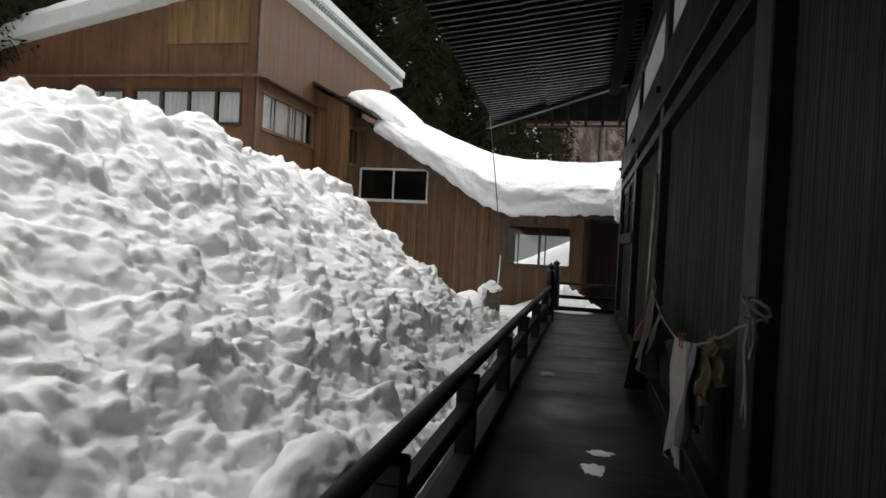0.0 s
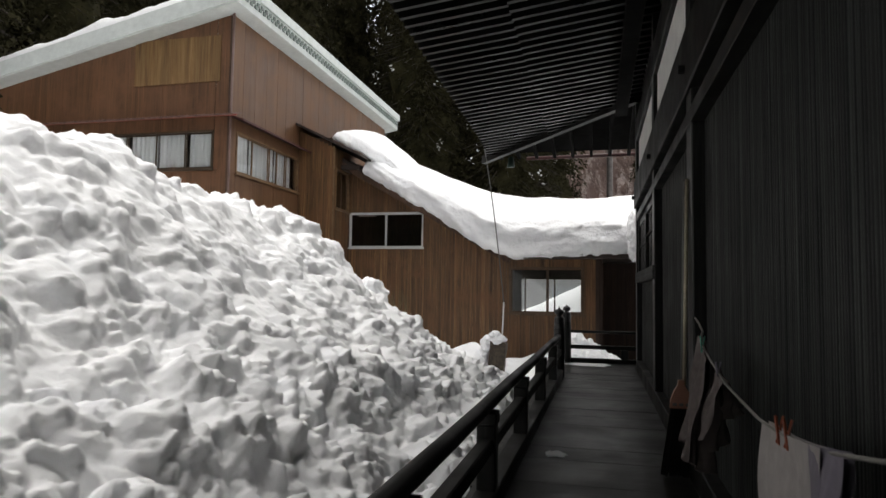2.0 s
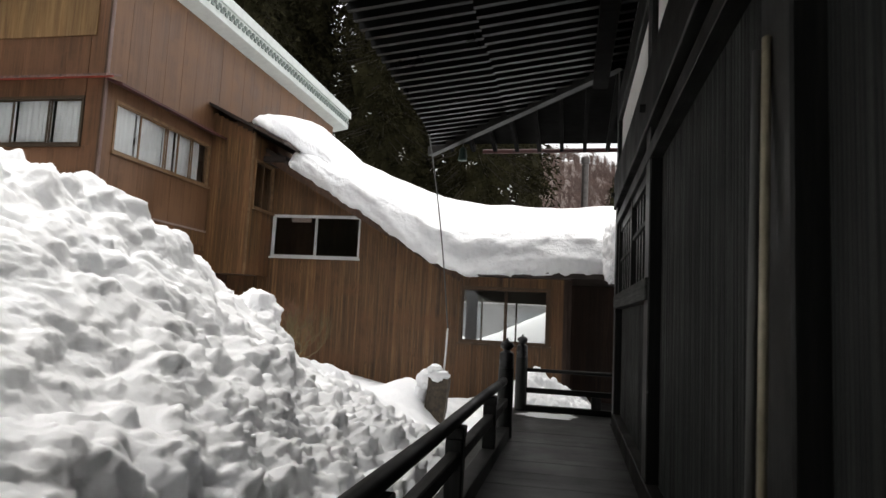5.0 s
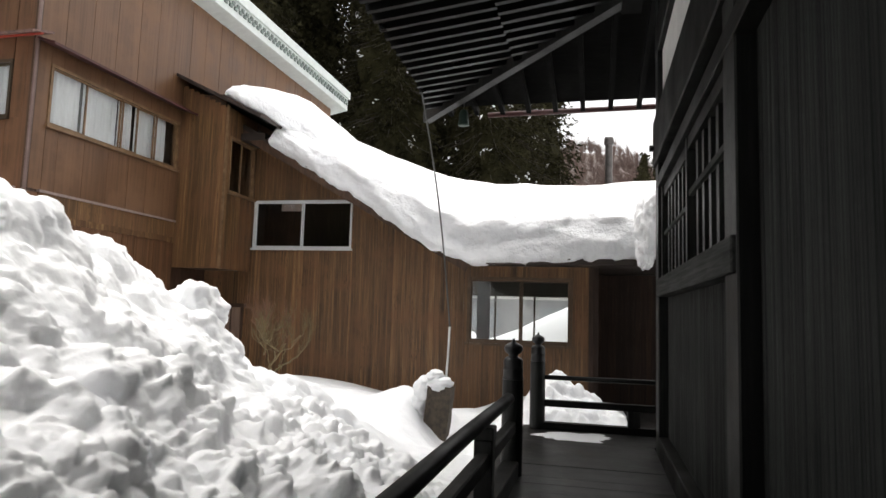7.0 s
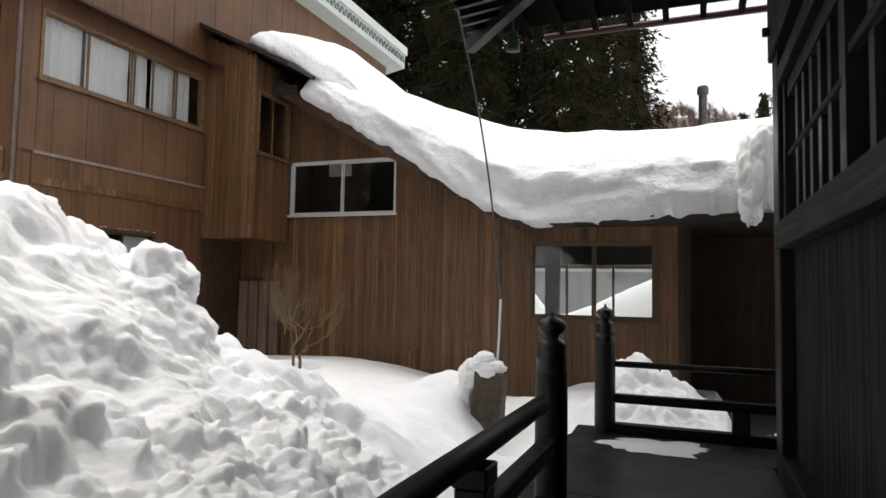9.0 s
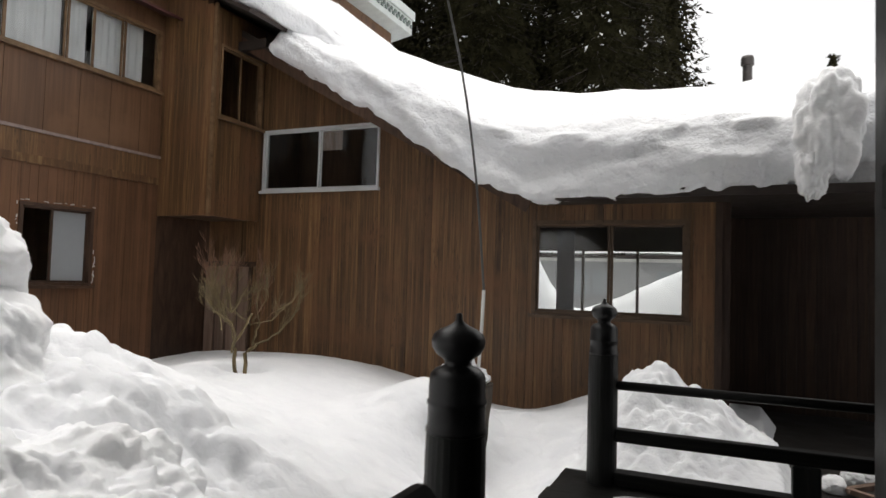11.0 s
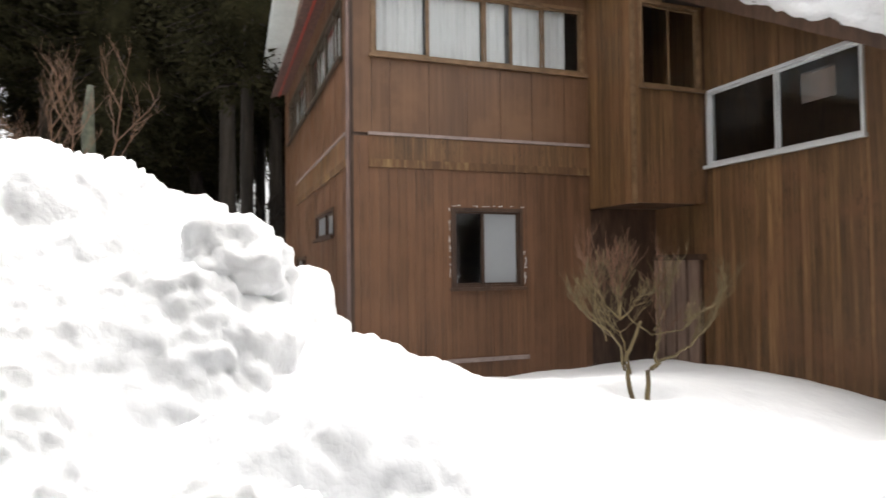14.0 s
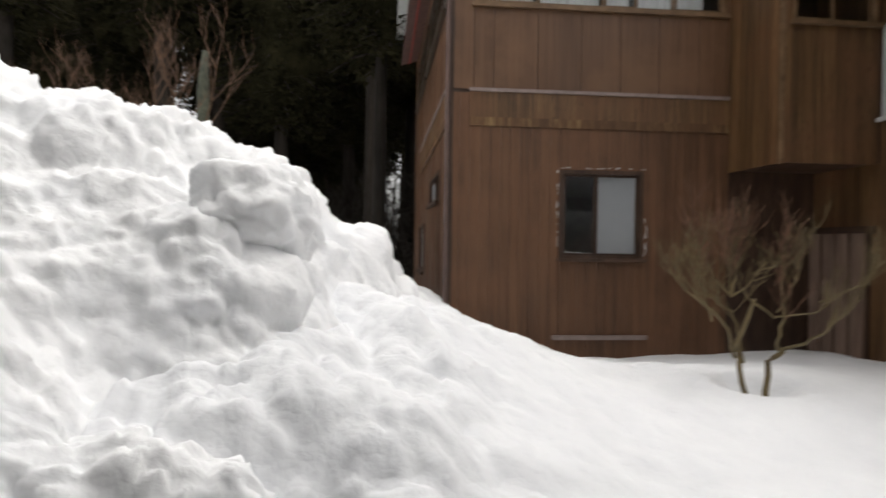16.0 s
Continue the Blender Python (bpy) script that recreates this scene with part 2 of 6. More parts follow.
M_PVC = plain("white_plastic_pipe", (0.62, 0.62, 0.60), 0.45, 0, 0.08)
M_ROPE = plain("white_rope", (0.20, 0.19, 0.172), 0.85, 0, 0.2, 60)
M_CABLE = plain("grey_cable", (0.10, 0.10, 0.095), 0.6, 0, 0.2)
M_VERDIGRIS = plain("green_bronze", (0.03, 0.055, 0.045), 0.6, 0.5, 0.3)
M_MOSS = plain("mossy_bark", (0.07, 0.075, 0.052), 0.9, 0, 0.6, 14, 0.6)
M_CEDAR = plain("cedar_foliage", (0.024, 0.022, 0.0105), 0.95, 0, 0.75, 1.4, 0.0)
M_CEDAR.node_tree.nodes["Principled BSDF"].inputs["Specular IOR Level"].default_value = 0.06
M_RUST = plain("rust_streaked_metal", (0.15, 0.085, 0.07), 0.6, 0.1, 0.6, 16)
M_STRIPE = plain("bright_red_paint", (0.30, 0.035, 0.02), 0.5, 0, 0.3, 12)
M_HILL = plain("winter_hillside", (0.20, 0.165, 0.15), 0.95, 0, 0.5, 0.6, 0.0)
M_WOODS = plain("bare_far_woods", (0.17, 0.12, 0.105), 0.9, 0, 0.3, 0.3, 0.0)
M_GREYWALL = plain("grey_render", (0.30, 0.30, 0.30), 0.9, 0, 0.15, 2)
M_TOWEL = plain("worn_white_towel", (0.30, 0.275, 0.265), 0.95, 0, 0.15, 20, 0.3)
M_TOWEL_BLUE = plain("faded_lilac_cloth", (0.16, 0.145, 0.175), 0.95, 0, 0.15, 20, 0.3)
M_YELLOW = plain("yellowed_cotton", (0.15, 0.115, 0.06), 0.95, 0, 0.25, 25, 0.3)
M_TAUPE = plain("taupe_knit", (0.12, 0.10, 0.095), 0.95, 0, 0.25, 25, 0.4)
M_ORANGE = plain("orange_plastic", (0.26, 0.055, 0.02), 0.4, 0, 0.1)
M_ORANGE_PALE = plain("faded_orange_plastic", (0.26, 0.125, 0.085), 0.5, 0, 0.15)
M_GREEN = plain("green_plastic", (0.04, 0.20, 0.14), 0.4, 0, 0.1)
M_BAMBOO = plain("bamboo_cane", (0.42, 0.37, 0.26), 0.45, 0, 0.25, 12)
M_BRISTLE = plain("dark_bristles", (0.012, 0.010, 0.009), 0.8, 0, 0.3)
M_SOIL = plain("dark_earth", (0.020, 0.016, 0.013), 0.9, 0, 0.45, 9, 0.6)
M_WORN = timber("worn_band_edge", (0.10, 0.045, 0.02), (0.16, 0.080, 0.034), (0.34, 0.22, 0.095), (9, 9, 1.2), 0.6, 0.1, 0.3, 0.2, soft=(0.12, 0.16))
M_CONCRETE = plain("old_stone_post", (0.062, 0.049, 0.036), 0.9, 0, 0.65, 11, 0.9)


# ---- builders ----
def thing(name, at, label, category, group="", kind=""):
    ob = new(name)
    ob.empty_display_size = 0.1
    ob.location = at
    return tagged(ob, label, category, group, kind)


def finish(name, bm, mat, smooth=False):
    me = bpy.data.meshes.new(name)
    bmesh.ops.recalc_face_normals(bm, faces=bm.faces)
    if smooth:
        for f in bm.faces:
            f.smooth = True
    bm.to_mesh(me)
    bm.free()
    me.materials.append(mat)
    return new(name, me)


def hang(ob, parent):
    ob.parent = parent
    ob.matrix_parent_inverse = parent.matrix_basis.inverted() if parent.type == "EMPTY" else Matrix()
    return ob


def part(name, bm, mat, parent, label="", smooth=False):
    ob = hang(finish(name, bm, mat, smooth), parent)
    if label:
        ob["label"] = label
    return ob


def solo(name, bm, mat, label, category, group="", kind="", smooth=False):
    return tagged(finish(name, bm, mat, smooth), label, category, group, kind)


def box(bm, x0, x1, y0, y1, z0, z1, bevel=0.0):
    vs = [bm.verts.new(p) for p in ((x0, y0, z0), (x1, y0, z0), (x1, y1, z0), (x0, y1, z0), (x0, y0, z1), (x1, y0, z1), (x1, y1, z1), (x0, y1, z1))]
    fs = [bm.faces.new([vs[i] for i in q]) for q in ((3, 2, 1, 0), (4, 5, 6, 7), (0, 1, 5, 4), (1, 2, 6, 5), (2, 3, 7, 6), (3, 0, 4, 7))]
    if bevel:
        es = list({e for f in fs for e in f.edges})
        bmesh.ops.bevel(bm, geom=es, offset=bevel, segments=1, affect="EDGES", profile=0.5)
    return bm


def boxes(*list_of, bevel=0.0):
    bm = bmesh.new()
    for b in list_of:
        box(bm, *b, bevel=bevel)
    return bm


def beam(bm, p, q, w, h, up=(0, 0, 1)):
    """A square bar from p to q, w wide and h high."""
    p, q = Vector(p), Vector(q)
    d = (q - p).normalized()
    s = d.cross(Vector(up)).normalized()
    u = s.cross(d)
    vs = [bm.verts.new(c + s * a * w / 2 + u * b * h / 2) for c in (p, q) for a, b in ((-1, -1), (1, -1), (1, 1), (-1, 1))]
    for f in ((3, 2, 1, 0), (4, 5, 6, 7), (0, 1, 5, 4), (1, 2, 6, 5), (2, 3, 7, 6), (3, 0, 4, 7)):
        bm.faces.new([vs[i] for i in f])
    return bm


def tube(bm, pts, radii, seg=8):
    """A round limb along pts."""
    rings = []
    for i, p in enumerate(pts):
        p = Vector(p)
        a, b = Vector(pts[max(0, i - 1)]), Vector(pts[min(len(pts) - 1, i + 1)])
        d = (b - a).normalized()
        s = d.cross(Vector((0, 0, 1)) if abs(d.z) < 0.9 else Vector((0, 1, 0))).normalized()
        u = s.cross(d)
        r = radii[i] if isinstance(radii, (list, tuple)) else radii
        rings.append([bm.verts.new(p + (s * math.cos(k * math.tau / seg) + u * math.sin(k * math.tau / seg)) * r) for k in range(seg)])
    for a, b in zip(rings, rings[1:]):
        for k in range(seg):
            bm.faces.new((a[k], a[(k + 1) % seg], b[(k + 1) % seg], b[k]))
    if seg > 2:
        bm.faces.new(rings[0][::-1])
        bm.faces.new(rings[-1])
    return bm


def lathe(bm, at, profile, seg=24):
    x, y, z = at
    rings = [[bm.verts.new((x + r * math.cos(k * math.tau / seg), y + r * math.sin(k * math.tau / seg), z + h)) for k in range(seg)] for r, h in profile]
    for a, b in zip(rings, rings[1:]):
        for k in range(seg):
            bm.faces.new((a[k], a[(k + 1) % seg], b[(k + 1) % seg], b[k]))
    bm.faces.new(rings[0][::-1])
    bm.faces.new(rings[-1])
    return bm


UNIT = {}


def piece(name, parent, mat, x0, x1, y0, y1, z0, z1):
    """One board or plank: an object of its own on a mesh shared by all of its material."""
    if mat.name not in UNIT:
        me = bpy.data.meshes.new("board_" + mat.name)
        bm = boxes((-0.5, 0.5, -0.5, 0.5, -0.5, 0.5))
        bm.to_mesh(me)
        bm.free()
        me.materials.append(mat)
        UNIT[mat.name] = me
    ob = new(name, UNIT[mat.name])
    ob.parent = parent
    ob.matrix_parent_inverse = parent.matrix_basis.inverted() if parent.type == "EMPTY" else Matrix()
    ob.location = ((x0 + x1) / 2, (y0 + y1) / 2, (z0 + z1) / 2)
    ob.scale = (x1 - x0, y1 - y0, z1 - z0)
    return ob


def on_plane(axis, plane, depth, u0, u1, z0, z1):
    """A box standing on a wall's plane: axis is the wall's normal, depth how far it stands out (signed)."""
    a, b = sorted((plane, plane + depth))
    return (a, b, u0, u1, z0, z1) if axis == "x" else (u0, u1, a, b, z0, z1)


def slab(axis, plane, depth, u0, u1, z0, z1, holes=()):
    """The boxes of a wall with openings (u0, u1, z0, z1)."""
    us = sorted({u0, u1, *[h[k] for h in holes for k in (0, 1) if u0 < h[k] < u1]})
    zs = sorted({z0, z1, *[h[k] for h in holes for k in (2, 3) if z0 < h[k] < z1]})
    out = []
    for a, b in zip(us, us[1:]):
        for c, d in zip(zs, zs[1:]):
            if not any(h[0] <= (a + b) / 2 <= h[1] and h[2] <= (c + d) / 2 <= h[3] for h in holes):
                out.append(on_plane(axis, plane, depth, a, b, c, d))
    return out


def wall_mesh(axis, plane, depth, u0, u1, z0, z1, holes=()):
    """One wall with openings (u0, u1, z0, z1) that go through it, as one closed mesh."""
    us = sorted({u0, u1, *[h[k] for h in holes for k in (0, 1) if u0 < h[k] < u1]})
    zs = sorted({z0, z1, *[h[k] for h in holes for k in (2, 3) if z0 < h[k] < z1]})
    bm, at = bmesh.new(), {}

    def vert(i, j, side):
        if (i, j, side) not in at:
            p = plane + depth * side
            at[i, j, side] = bm.verts.new((p, us[i], zs[j]) if axis == "x" else (us[i], p, zs[j]))
        return at[i, j, side]

    def solid(i, j):
        if not (0 <= i < len(us) - 1 and 0 <= j < len(zs) - 1):
            return False
        u, z = (us[i] + us[i + 1]) / 2, (zs[j] + zs[j + 1]) / 2
        return not any(h[0] <= u <= h[1] and h[2] <= z <= h[3] for h in holes)

    for i in range(len(us) - 1):
        for j in range(len(zs) - 1):
            if solid(i, j):
                for side in (0, 1):
                    bm.faces.new([vert(a, b, side) for a, b in ((i, j), (i + 1, j), (i + 1, j + 1), (i, j + 1))])
                for (di, dj), (a, b) in {(-1, 0): ((i, j), (i, j + 1)), (1, 0): ((i + 1, j), (i + 1, j + 1)), (0, -1): ((i, j), (i + 1, j)), (0, 1): ((i, j + 1), (i + 1, j + 1))}.items():
                    if not solid(i + di, j + dj):
                        bm.faces.new((vert(*a, 0), vert(*b, 0), vert(*b, 1), vert(*a, 1)))
    return bm


def boarding(parent, mat, axis, plane, proud, u0, u1, z0, top, holes=(), width=0.105, gap=0.003, seed=1):
    """Upright boards over a wall, cut round its openings. top: a height, or a function of the place along the wall."""
    rnd = random.Random(seed)
    edges, u = [u0], u0
    while u < u1 - width * 1.3:
        u += width * rnd.uniform(0.92, 1.08)
        edges.append(u)
    edges.append(u1)
    cuts = sorted({*edges, *[h[k] for h in holes for k in (0, 1) if u0 < h[k] < u1]})
    for a, b in zip(cuts, cuts[1:]):
        if b - a < 0.012:
            continue
        m = (a + b) / 2
        zt = top(m) if callable(top) else top
        spans = [(z0, zt)]
        for h in holes:
            if h[0] < m < h[1]:
                spans = [s for lo, hi in spans for s in ((lo, min(hi, h[2])), (max(lo, h[3]), hi)) if s[1] - s[0] > 0.01]
        for lo, hi in spans:
            lift = proud * rnd.uniform(0.8, 1.15)
            piece("board", parent, mat, *on_plane(axis, plane, lift, a + gap / 2, b - gap / 2, lo, hi))


def hash_table(seed, n=256):
    return np.random.RandomState(seed).rand(n, n)


def value_noise(x, y, seed):
    """Smooth noise, 0 to 1, on arrays."""
    t = hash_table(seed)
    xi, yi = np.floor(x).astype(int), np.floor(y).astype(int)
    fx, fy = x - xi, y - yi
    fx, fy = fx * fx * (3 - 2 * fx), fy * fy * (3 - 2 * fy)
    g = lambda i, j: t[i % 256, j % 256]
    return (g(xi, yi) * (1 - fx) + g(xi + 1, yi) * fx) * (1 - fy) + (g(xi, yi + 1) * (1 - fx) + g(xi + 1, yi + 1) * fx) * fy


def fbm(x, y, seed, octaves=4):
    out, amp, tot = np.zeros_like(x), 1.0, 0.0
    for k in range(octaves):
        out += amp * value_noise(x * 2 ** k, y * 2 ** k, seed + k)
        tot += amp
        amp *= 0.5
    return out / tot


def lumps(x, y, cell, seed, fill=0.8):
    """Heaped rounded blocks: the tops of balls strewn in cells, 0 to 1."""
    t1, t2, t3, t4 = (hash_table(seed + k) for k in range(4))
    gx, gy = x / cell, y / cell
    xi, yi = np.floor(gx).astype(int), np.floor(gy).astype(int)
    best = np.zeros_like(x)
    for i in (-1, 0, 1):
        for j in (-1, 0, 1):
            a, b = (xi + i) % 256, (yi + j) % 256
            dx, dy = gx - (xi + i + t1[a, b]), gy - (yi + j + t2[a, b])
            ang = t4[a, b] * 6.28
            ex, ey = dx * np.cos(ang) + dy * np.sin(ang), -dx * np.sin(ang) + dy * np.cos(ang)
            r = 0.35 + 0.55 * t3[a, b]
            d = 1 - (ex ** 2 + (ey * 1.35) ** 2) / r ** 2
            best = np.maximum(best, np.where(t4[a, b] < fill, r * np.sqrt(np.maximum(d, 0)), 0))
    return best


def sheet(name, xs, ys, height, mat, keep=None):
    """A ground mesh from a height function over a grid."""
    X, Y = np.meshgrid(xs, ys, indexing="ij")
    Z = height(X, Y)
    n, m = X.shape
    co = np.stack([X, Y, Z], -1).reshape(-1, 3)
    idx = np.arange(n * m).reshape(n, m)
    q = np.stack([idx[:-1, :-1], idx[1:, :-1], idx[1:, 1:], idx[:-1, 1:]], -1).reshape(-1, 4)
    if keep is not None:
        ok = keep(X, Y, Z).reshape(-1)
        q = q[ok[q].any(1)]
        used = np.unique(q)
        back = np.zeros(n * m, int)
        back[used] = np.arange(len(used))
        co, q = co[used], back[q]
    return grid_mesh(name, co, q, mat)


def grid_mesh(name, co, quads, mat):
    me = bpy.data.meshes.new(name)
    me.vertices.add(len(co))
    me.vertices.foreach_set("co", co.astype(np.float32).ravel())
    me.loops.add(quads.size)
    me.loops.foreach_set("vertex_index", quads.astype(np.int32).ravel())
    me.polygons.add(len(quads))
    me.polygons.foreach_set("loop_start", np.arange(0, quads.size, quads.shape[1], dtype=np.int32))
    me.polygons.foreach_set("use_smooth", np.ones(len(quads), bool))
    me.update(calc_edges=True)
    me.materials.append(mat)
    return new(name, me)


# ---- ground and snow ----
def yard(x, y):
    """The settled snow of the courtyard."""
    z = -0.28 + 0.32 * np.exp(-(((x + 4.6) / 2.0) ** 2 + ((y - 14.8) / 1.6) ** 2))
    z = z - 0.22 * np.exp(-(((x + 2.2) / 0.9) ** 2 + ((y - 16.3) / 0.7) ** 2))
    z = z - 0.12 * np.exp(-(((x + 0.9) / 0.5) ** 2 + ((y - 13.5) / 3) ** 2))
    m = np.exp(-(((x + 0.30) / 0.62) ** 2 + ((y - 14.7) / 0.75) ** 2))
    wx, wy = x + 0.12 * fbm(x * 4, y * 4, 63, 3), y + 0.12 * fbm(x * 4, y * 4, 64, 3)
    z = z + 0.40 * m + np.clip(m * 2.5, 0, 1) * (0.10 * lumps(wx, wy, 0.42, 60, 0.7) + 0.075 * lumps(wx, wy, 0.2, 61, 0.8) + 0.055 * lumps(wx, wy, 0.11, 62, 0.8) + 0.03 * lumps(wx, wy, 0.06, 65, 0.8))
    z = z + np.clip((fbm(x * 0.8, y * 0.8, 121, 2) - 0.45) * 5, 0, 1) * np.clip((14.8 - y) / 0.8, 0, 1) * (0.02 * lumps(wx, wy, 0.22, 123, 0.6) + 0.014 * lumps(wx, wy, 0.12, 127, 0.6))
    bank = np.interp(y, [11, 12, 12.5, 12.8, 13.2, 13.7, 14.3], [0.9, 0.82, 0.64, 0.52, 0.36, 0.12, 0.0])
    slope = np.clip((-2.0 - x) / 1.7, 0, 1) * np.clip((13.9 - y) / 1.2, 0, 1)
    z = z + bank * np.clip((-1.7 - x) / 2.1, 0, 1) * (1 + 0.25 * (fbm(x * 1.5, y * 1.5, 57, 3) - 0.5))
    z = z + slope * (0.08 * (fbm(x * 2.5, y * 2.5, 58, 4) - 0.5) + 0.035 * lumps(wx, wy, 0.30, 111, 0.5) + 0.03 * lumps(wx, wy, 0.14, 115, 0.55) * (fbm(x, y, 59, 2) > 0.5))
    z = z + 0.14 * np.exp(-(((x + 4.35) / 0.75) ** 2 + ((y - 14.2) / 0.65) ** 2))
    z = z - 0.16 * np.exp(-((((x + 4.22) / 0.20) ** 2 + ((y - 14.18) / 0.24) ** 2) ** 2))
    z = z - 0.42 * np.exp(-(((x + 1.65) / 0.60) ** 2 + ((y - 14.0) / 0.8) ** 2))
    z = z + 0.30 * np.exp(-(((x + 2.45) / 0.42) ** 2 + ((y - 14.55) / 0.6) ** 2))
    rough = np.exp(-(((x + 1.7) / 1.1) ** 2 + ((y - 14.6) / 1.4) ** 2))
    z = z + rough * (0.06 * lumps(wx, wy, 0.28, 66, 0.7) + 0.04 * (fbm(x * 5, y * 5, 68, 3) - 0.5))
    z = z - 0.75 * np.clip((x - 0.45) / 0.55, 0, 1) * np.clip((y - 13.0) / 0.4, 0, 1)
    foot = np.clip((12.7 - y) / 0.9, 0, 1) * np.clip((-1.5 - x) / 0.7, 0, 1) * np.clip((x + 4.4) / 0.8, 0, 1)
    z = z + foot * (0.10 * lumps(wx, wy, 0.42, 73, 0.5) + 0.05 * lumps(wx, wy, 0.2, 77, 0.5) - 0.09)
    for freq, amp, seed in ((1.9, 0.16, 171), (4.1, 0.10, 173), (8.3, 0.05, 177), (17.0, 0.022, 179)):
        z = z + foot * amp * np.abs(2 * value_noise(wx * freq, wy * freq, seed) - 1)
    z = z + humps(x, y, YARD_HUMPS)
    return z + 0.06 * (fbm(x * 0.9, y * 0.9, 5, 3) - 0.5) + 0.02 * (fbm(x * 4, y * 4, 8, 3) - 0.5)


RIDGE_Y = [-7, 3, 5, 6.7, 8, 9, 10, 10.75, 11.3, 11.8, 12.4, 13, 13.7]
RIDGE_Z = [2.0, 2.15, 2.45, 2.35, 2.32, 2.2, 1.95, 1.78, 1.5, 1.1, 0.25, -0.4, -0.9]
SIDE_X = [-12, -9.5, -7.5, -6, -5, -4.3, -3.6, -3, -2.4, -1.9, -1.3, -0.8, -0.4]
SIDE_F = [0.13, 0.36, 0.6, 0.8, 0.93, 0.98, 0.93, 0.72, 0.53, 0.39, 0.22, 0.11, 0.03]
SHIFT_Y = [8, 9.5, 10.5, 11.3, 12, 13]
SHIFT = [0.05, 0.08, 0.24, 0.54, 1.25, 0.9]


HEAP_HUMPS = [(-1.5, 1.6, 0.6, 0.9, -0.22), (-2.7, 1.6, 0.6, 1.0, 0.12), (-3.75, 5.35, 0.45, 0.5, 0.14), (-4.2, 4.3, 0.5, 0.5, 0.08), (-3.9, 7.35, 0.55, 0.45, -0.20), (-2.75, 11.05, 0.28, 0.5, -0.24), (-2.6, 9.1, 0.35, 0.5, -0.12),
              (-2.0, 9.6, 0.3, 0.5, -0.10), (-3.46, 9.46, 0.3, 0.4, 0.08), (-4.65, 10.0, 0.35, 0.4, -0.06), (-5.2, 11.5, 0.7, 0.35, -0.30), (-6.0, 12.0, 0.4, 0.3, -0.10), (-4.05, 11.15, 0.30, 0.3, 0.12), (-4.65, 10.85, 0.3, 0.25, 0.10), (-4.5, 11.85, 0.4, 0.25, 0.10), (-2.45, 9.8, 0.3, 0.5, -0.08), (-3.40, 11.2, 0.32, 0.35, 0.14), (-3.15, 11.1, 0.28, 0.35, 0.16), (-4.55, 10.8, 0.3, 0.25, -0.10), (-2.1, 10.4, 0.3, 0.4, -0.12), (-6.4, 12.05, 0.4, 0.3, -0.12), (-4.8, 10.8, 0.4, 0.3, -0.12),
              (-3.3, 8.85, 0.3, 0.4, -0.11), (-2.05, 8.8, 0.4, 0.4, -0.13), (-3.95, 7.9, 0.4, 0.35, -0.09), (-3.1, 11.15, 0.18, 0.25, -0.10), (-4.2, 11.2, 0.25, 0.3, -0.12)]
YARD_HUMPS = [(-2.75, 11.5, 0.6, 0.6, 0.30), (-3.5, 12.0, 0.5, 0.4, 0.08), (-6.9, 12.9, 0.8, 0.4, -0.16), (-5.6, 13.1, 0.6, 0.5, -0.16), (-4.6, 13.1, 0.5, 0.4, -0.05), (-6.2, 16.3, 1.6, 0.9, 0.14), (-4.4, 16.2, 0.7, 0.8, 0.08), (-1.1, 16.2, 0.5, 0.9, 0.20),
              (-0.55, 14.85, 0.3, 0.4, 0.22), (-0.05, 14.8, 0.3, 0.5, 0.02), (-6.9, 13.7, 0.6, 0.4, -0.08), (0.5, 16.2, 0.4, 0.6, -0.15), (-2.75, 11.65, 0.32, 0.32, -0.16)]


def pile(x, y):
    """The broad shape of the heap of ploughed snow."""
    xe = x + np.interp(y, SHIFT_Y, SHIFT)
    f, r = np.interp(xe, SIDE_X, SIDE_F), np.interp(y, RIDGE_Y, RIDGE_Z)
    wob = fbm(x * 0.7, y * 0.7, 11, 3) - 0.5
    return -0.34 + f * (r + 0.32) + 0.24 * wob * np.clip(f * 3, 0, 1)


def lumps3(P, cell, seed, fill, facet=0.2):
    """Heaped clods in space, rounded with a little facet: the tops of blocks strewn in cells, 0 to 1, at points P."""
    rs = np.random.RandomState(seed)
    T = rs.rand(8192, 5).astype(np.float32)
    R = np.linalg.qr(rs.randn(8192, 3, 3))[0].astype(np.float32)
    R *= rs.uniform(0.85, 1.3, (8192, 3, 1)).astype(np.float32)
    g = (P / cell).astype(np.float32)
    base = np.floor(g).astype(np.int64)
    best = np.zeros(len(P), np.float32)
    for i in (-1, 0, 1):
        for j in (-1, 0, 1):
            for k in (-1, 0, 1):
                c = base + (i, j, k)
                at = ((c[:, 0] * 73856093) ^ (c[:, 1] * 19349663) ^ (c[:, 2] * 83492791)) & 8191
                h = T[at]
                d = g - (c + h[:, :3]).astype(np.float32)
                d2 = (d * d).sum(1)
                near = np.nonzero((d2 < 1.0) & (h[:, 4] < fill))[0]
                e = np.abs(np.einsum("nij,nj->ni", R[at[near]], d[near]))
                r = 0.40 + 0.48 * h[near, 3] ** 1.5
                q = ((1 - facet) * np.sqrt((e * e).sum(1)) + facet * (e.max(1) * 0.85 + e.sum(1) * 0.15)) / r
                best[near] = np.maximum(best[near], r * np.maximum(1 - q * q, 0) ** 0.62)
    return best


def humps(x, y, table):
    """Broad rises and hollows: (x, y, half-widths, height) each."""
    z = np.zeros_like(x)
    for hx, hy, rx, ry, dz in table:
        z = z + dz * np.exp(-((x - hx) / rx) ** 2 - ((y - hy) / ry) ** 2)
    return z


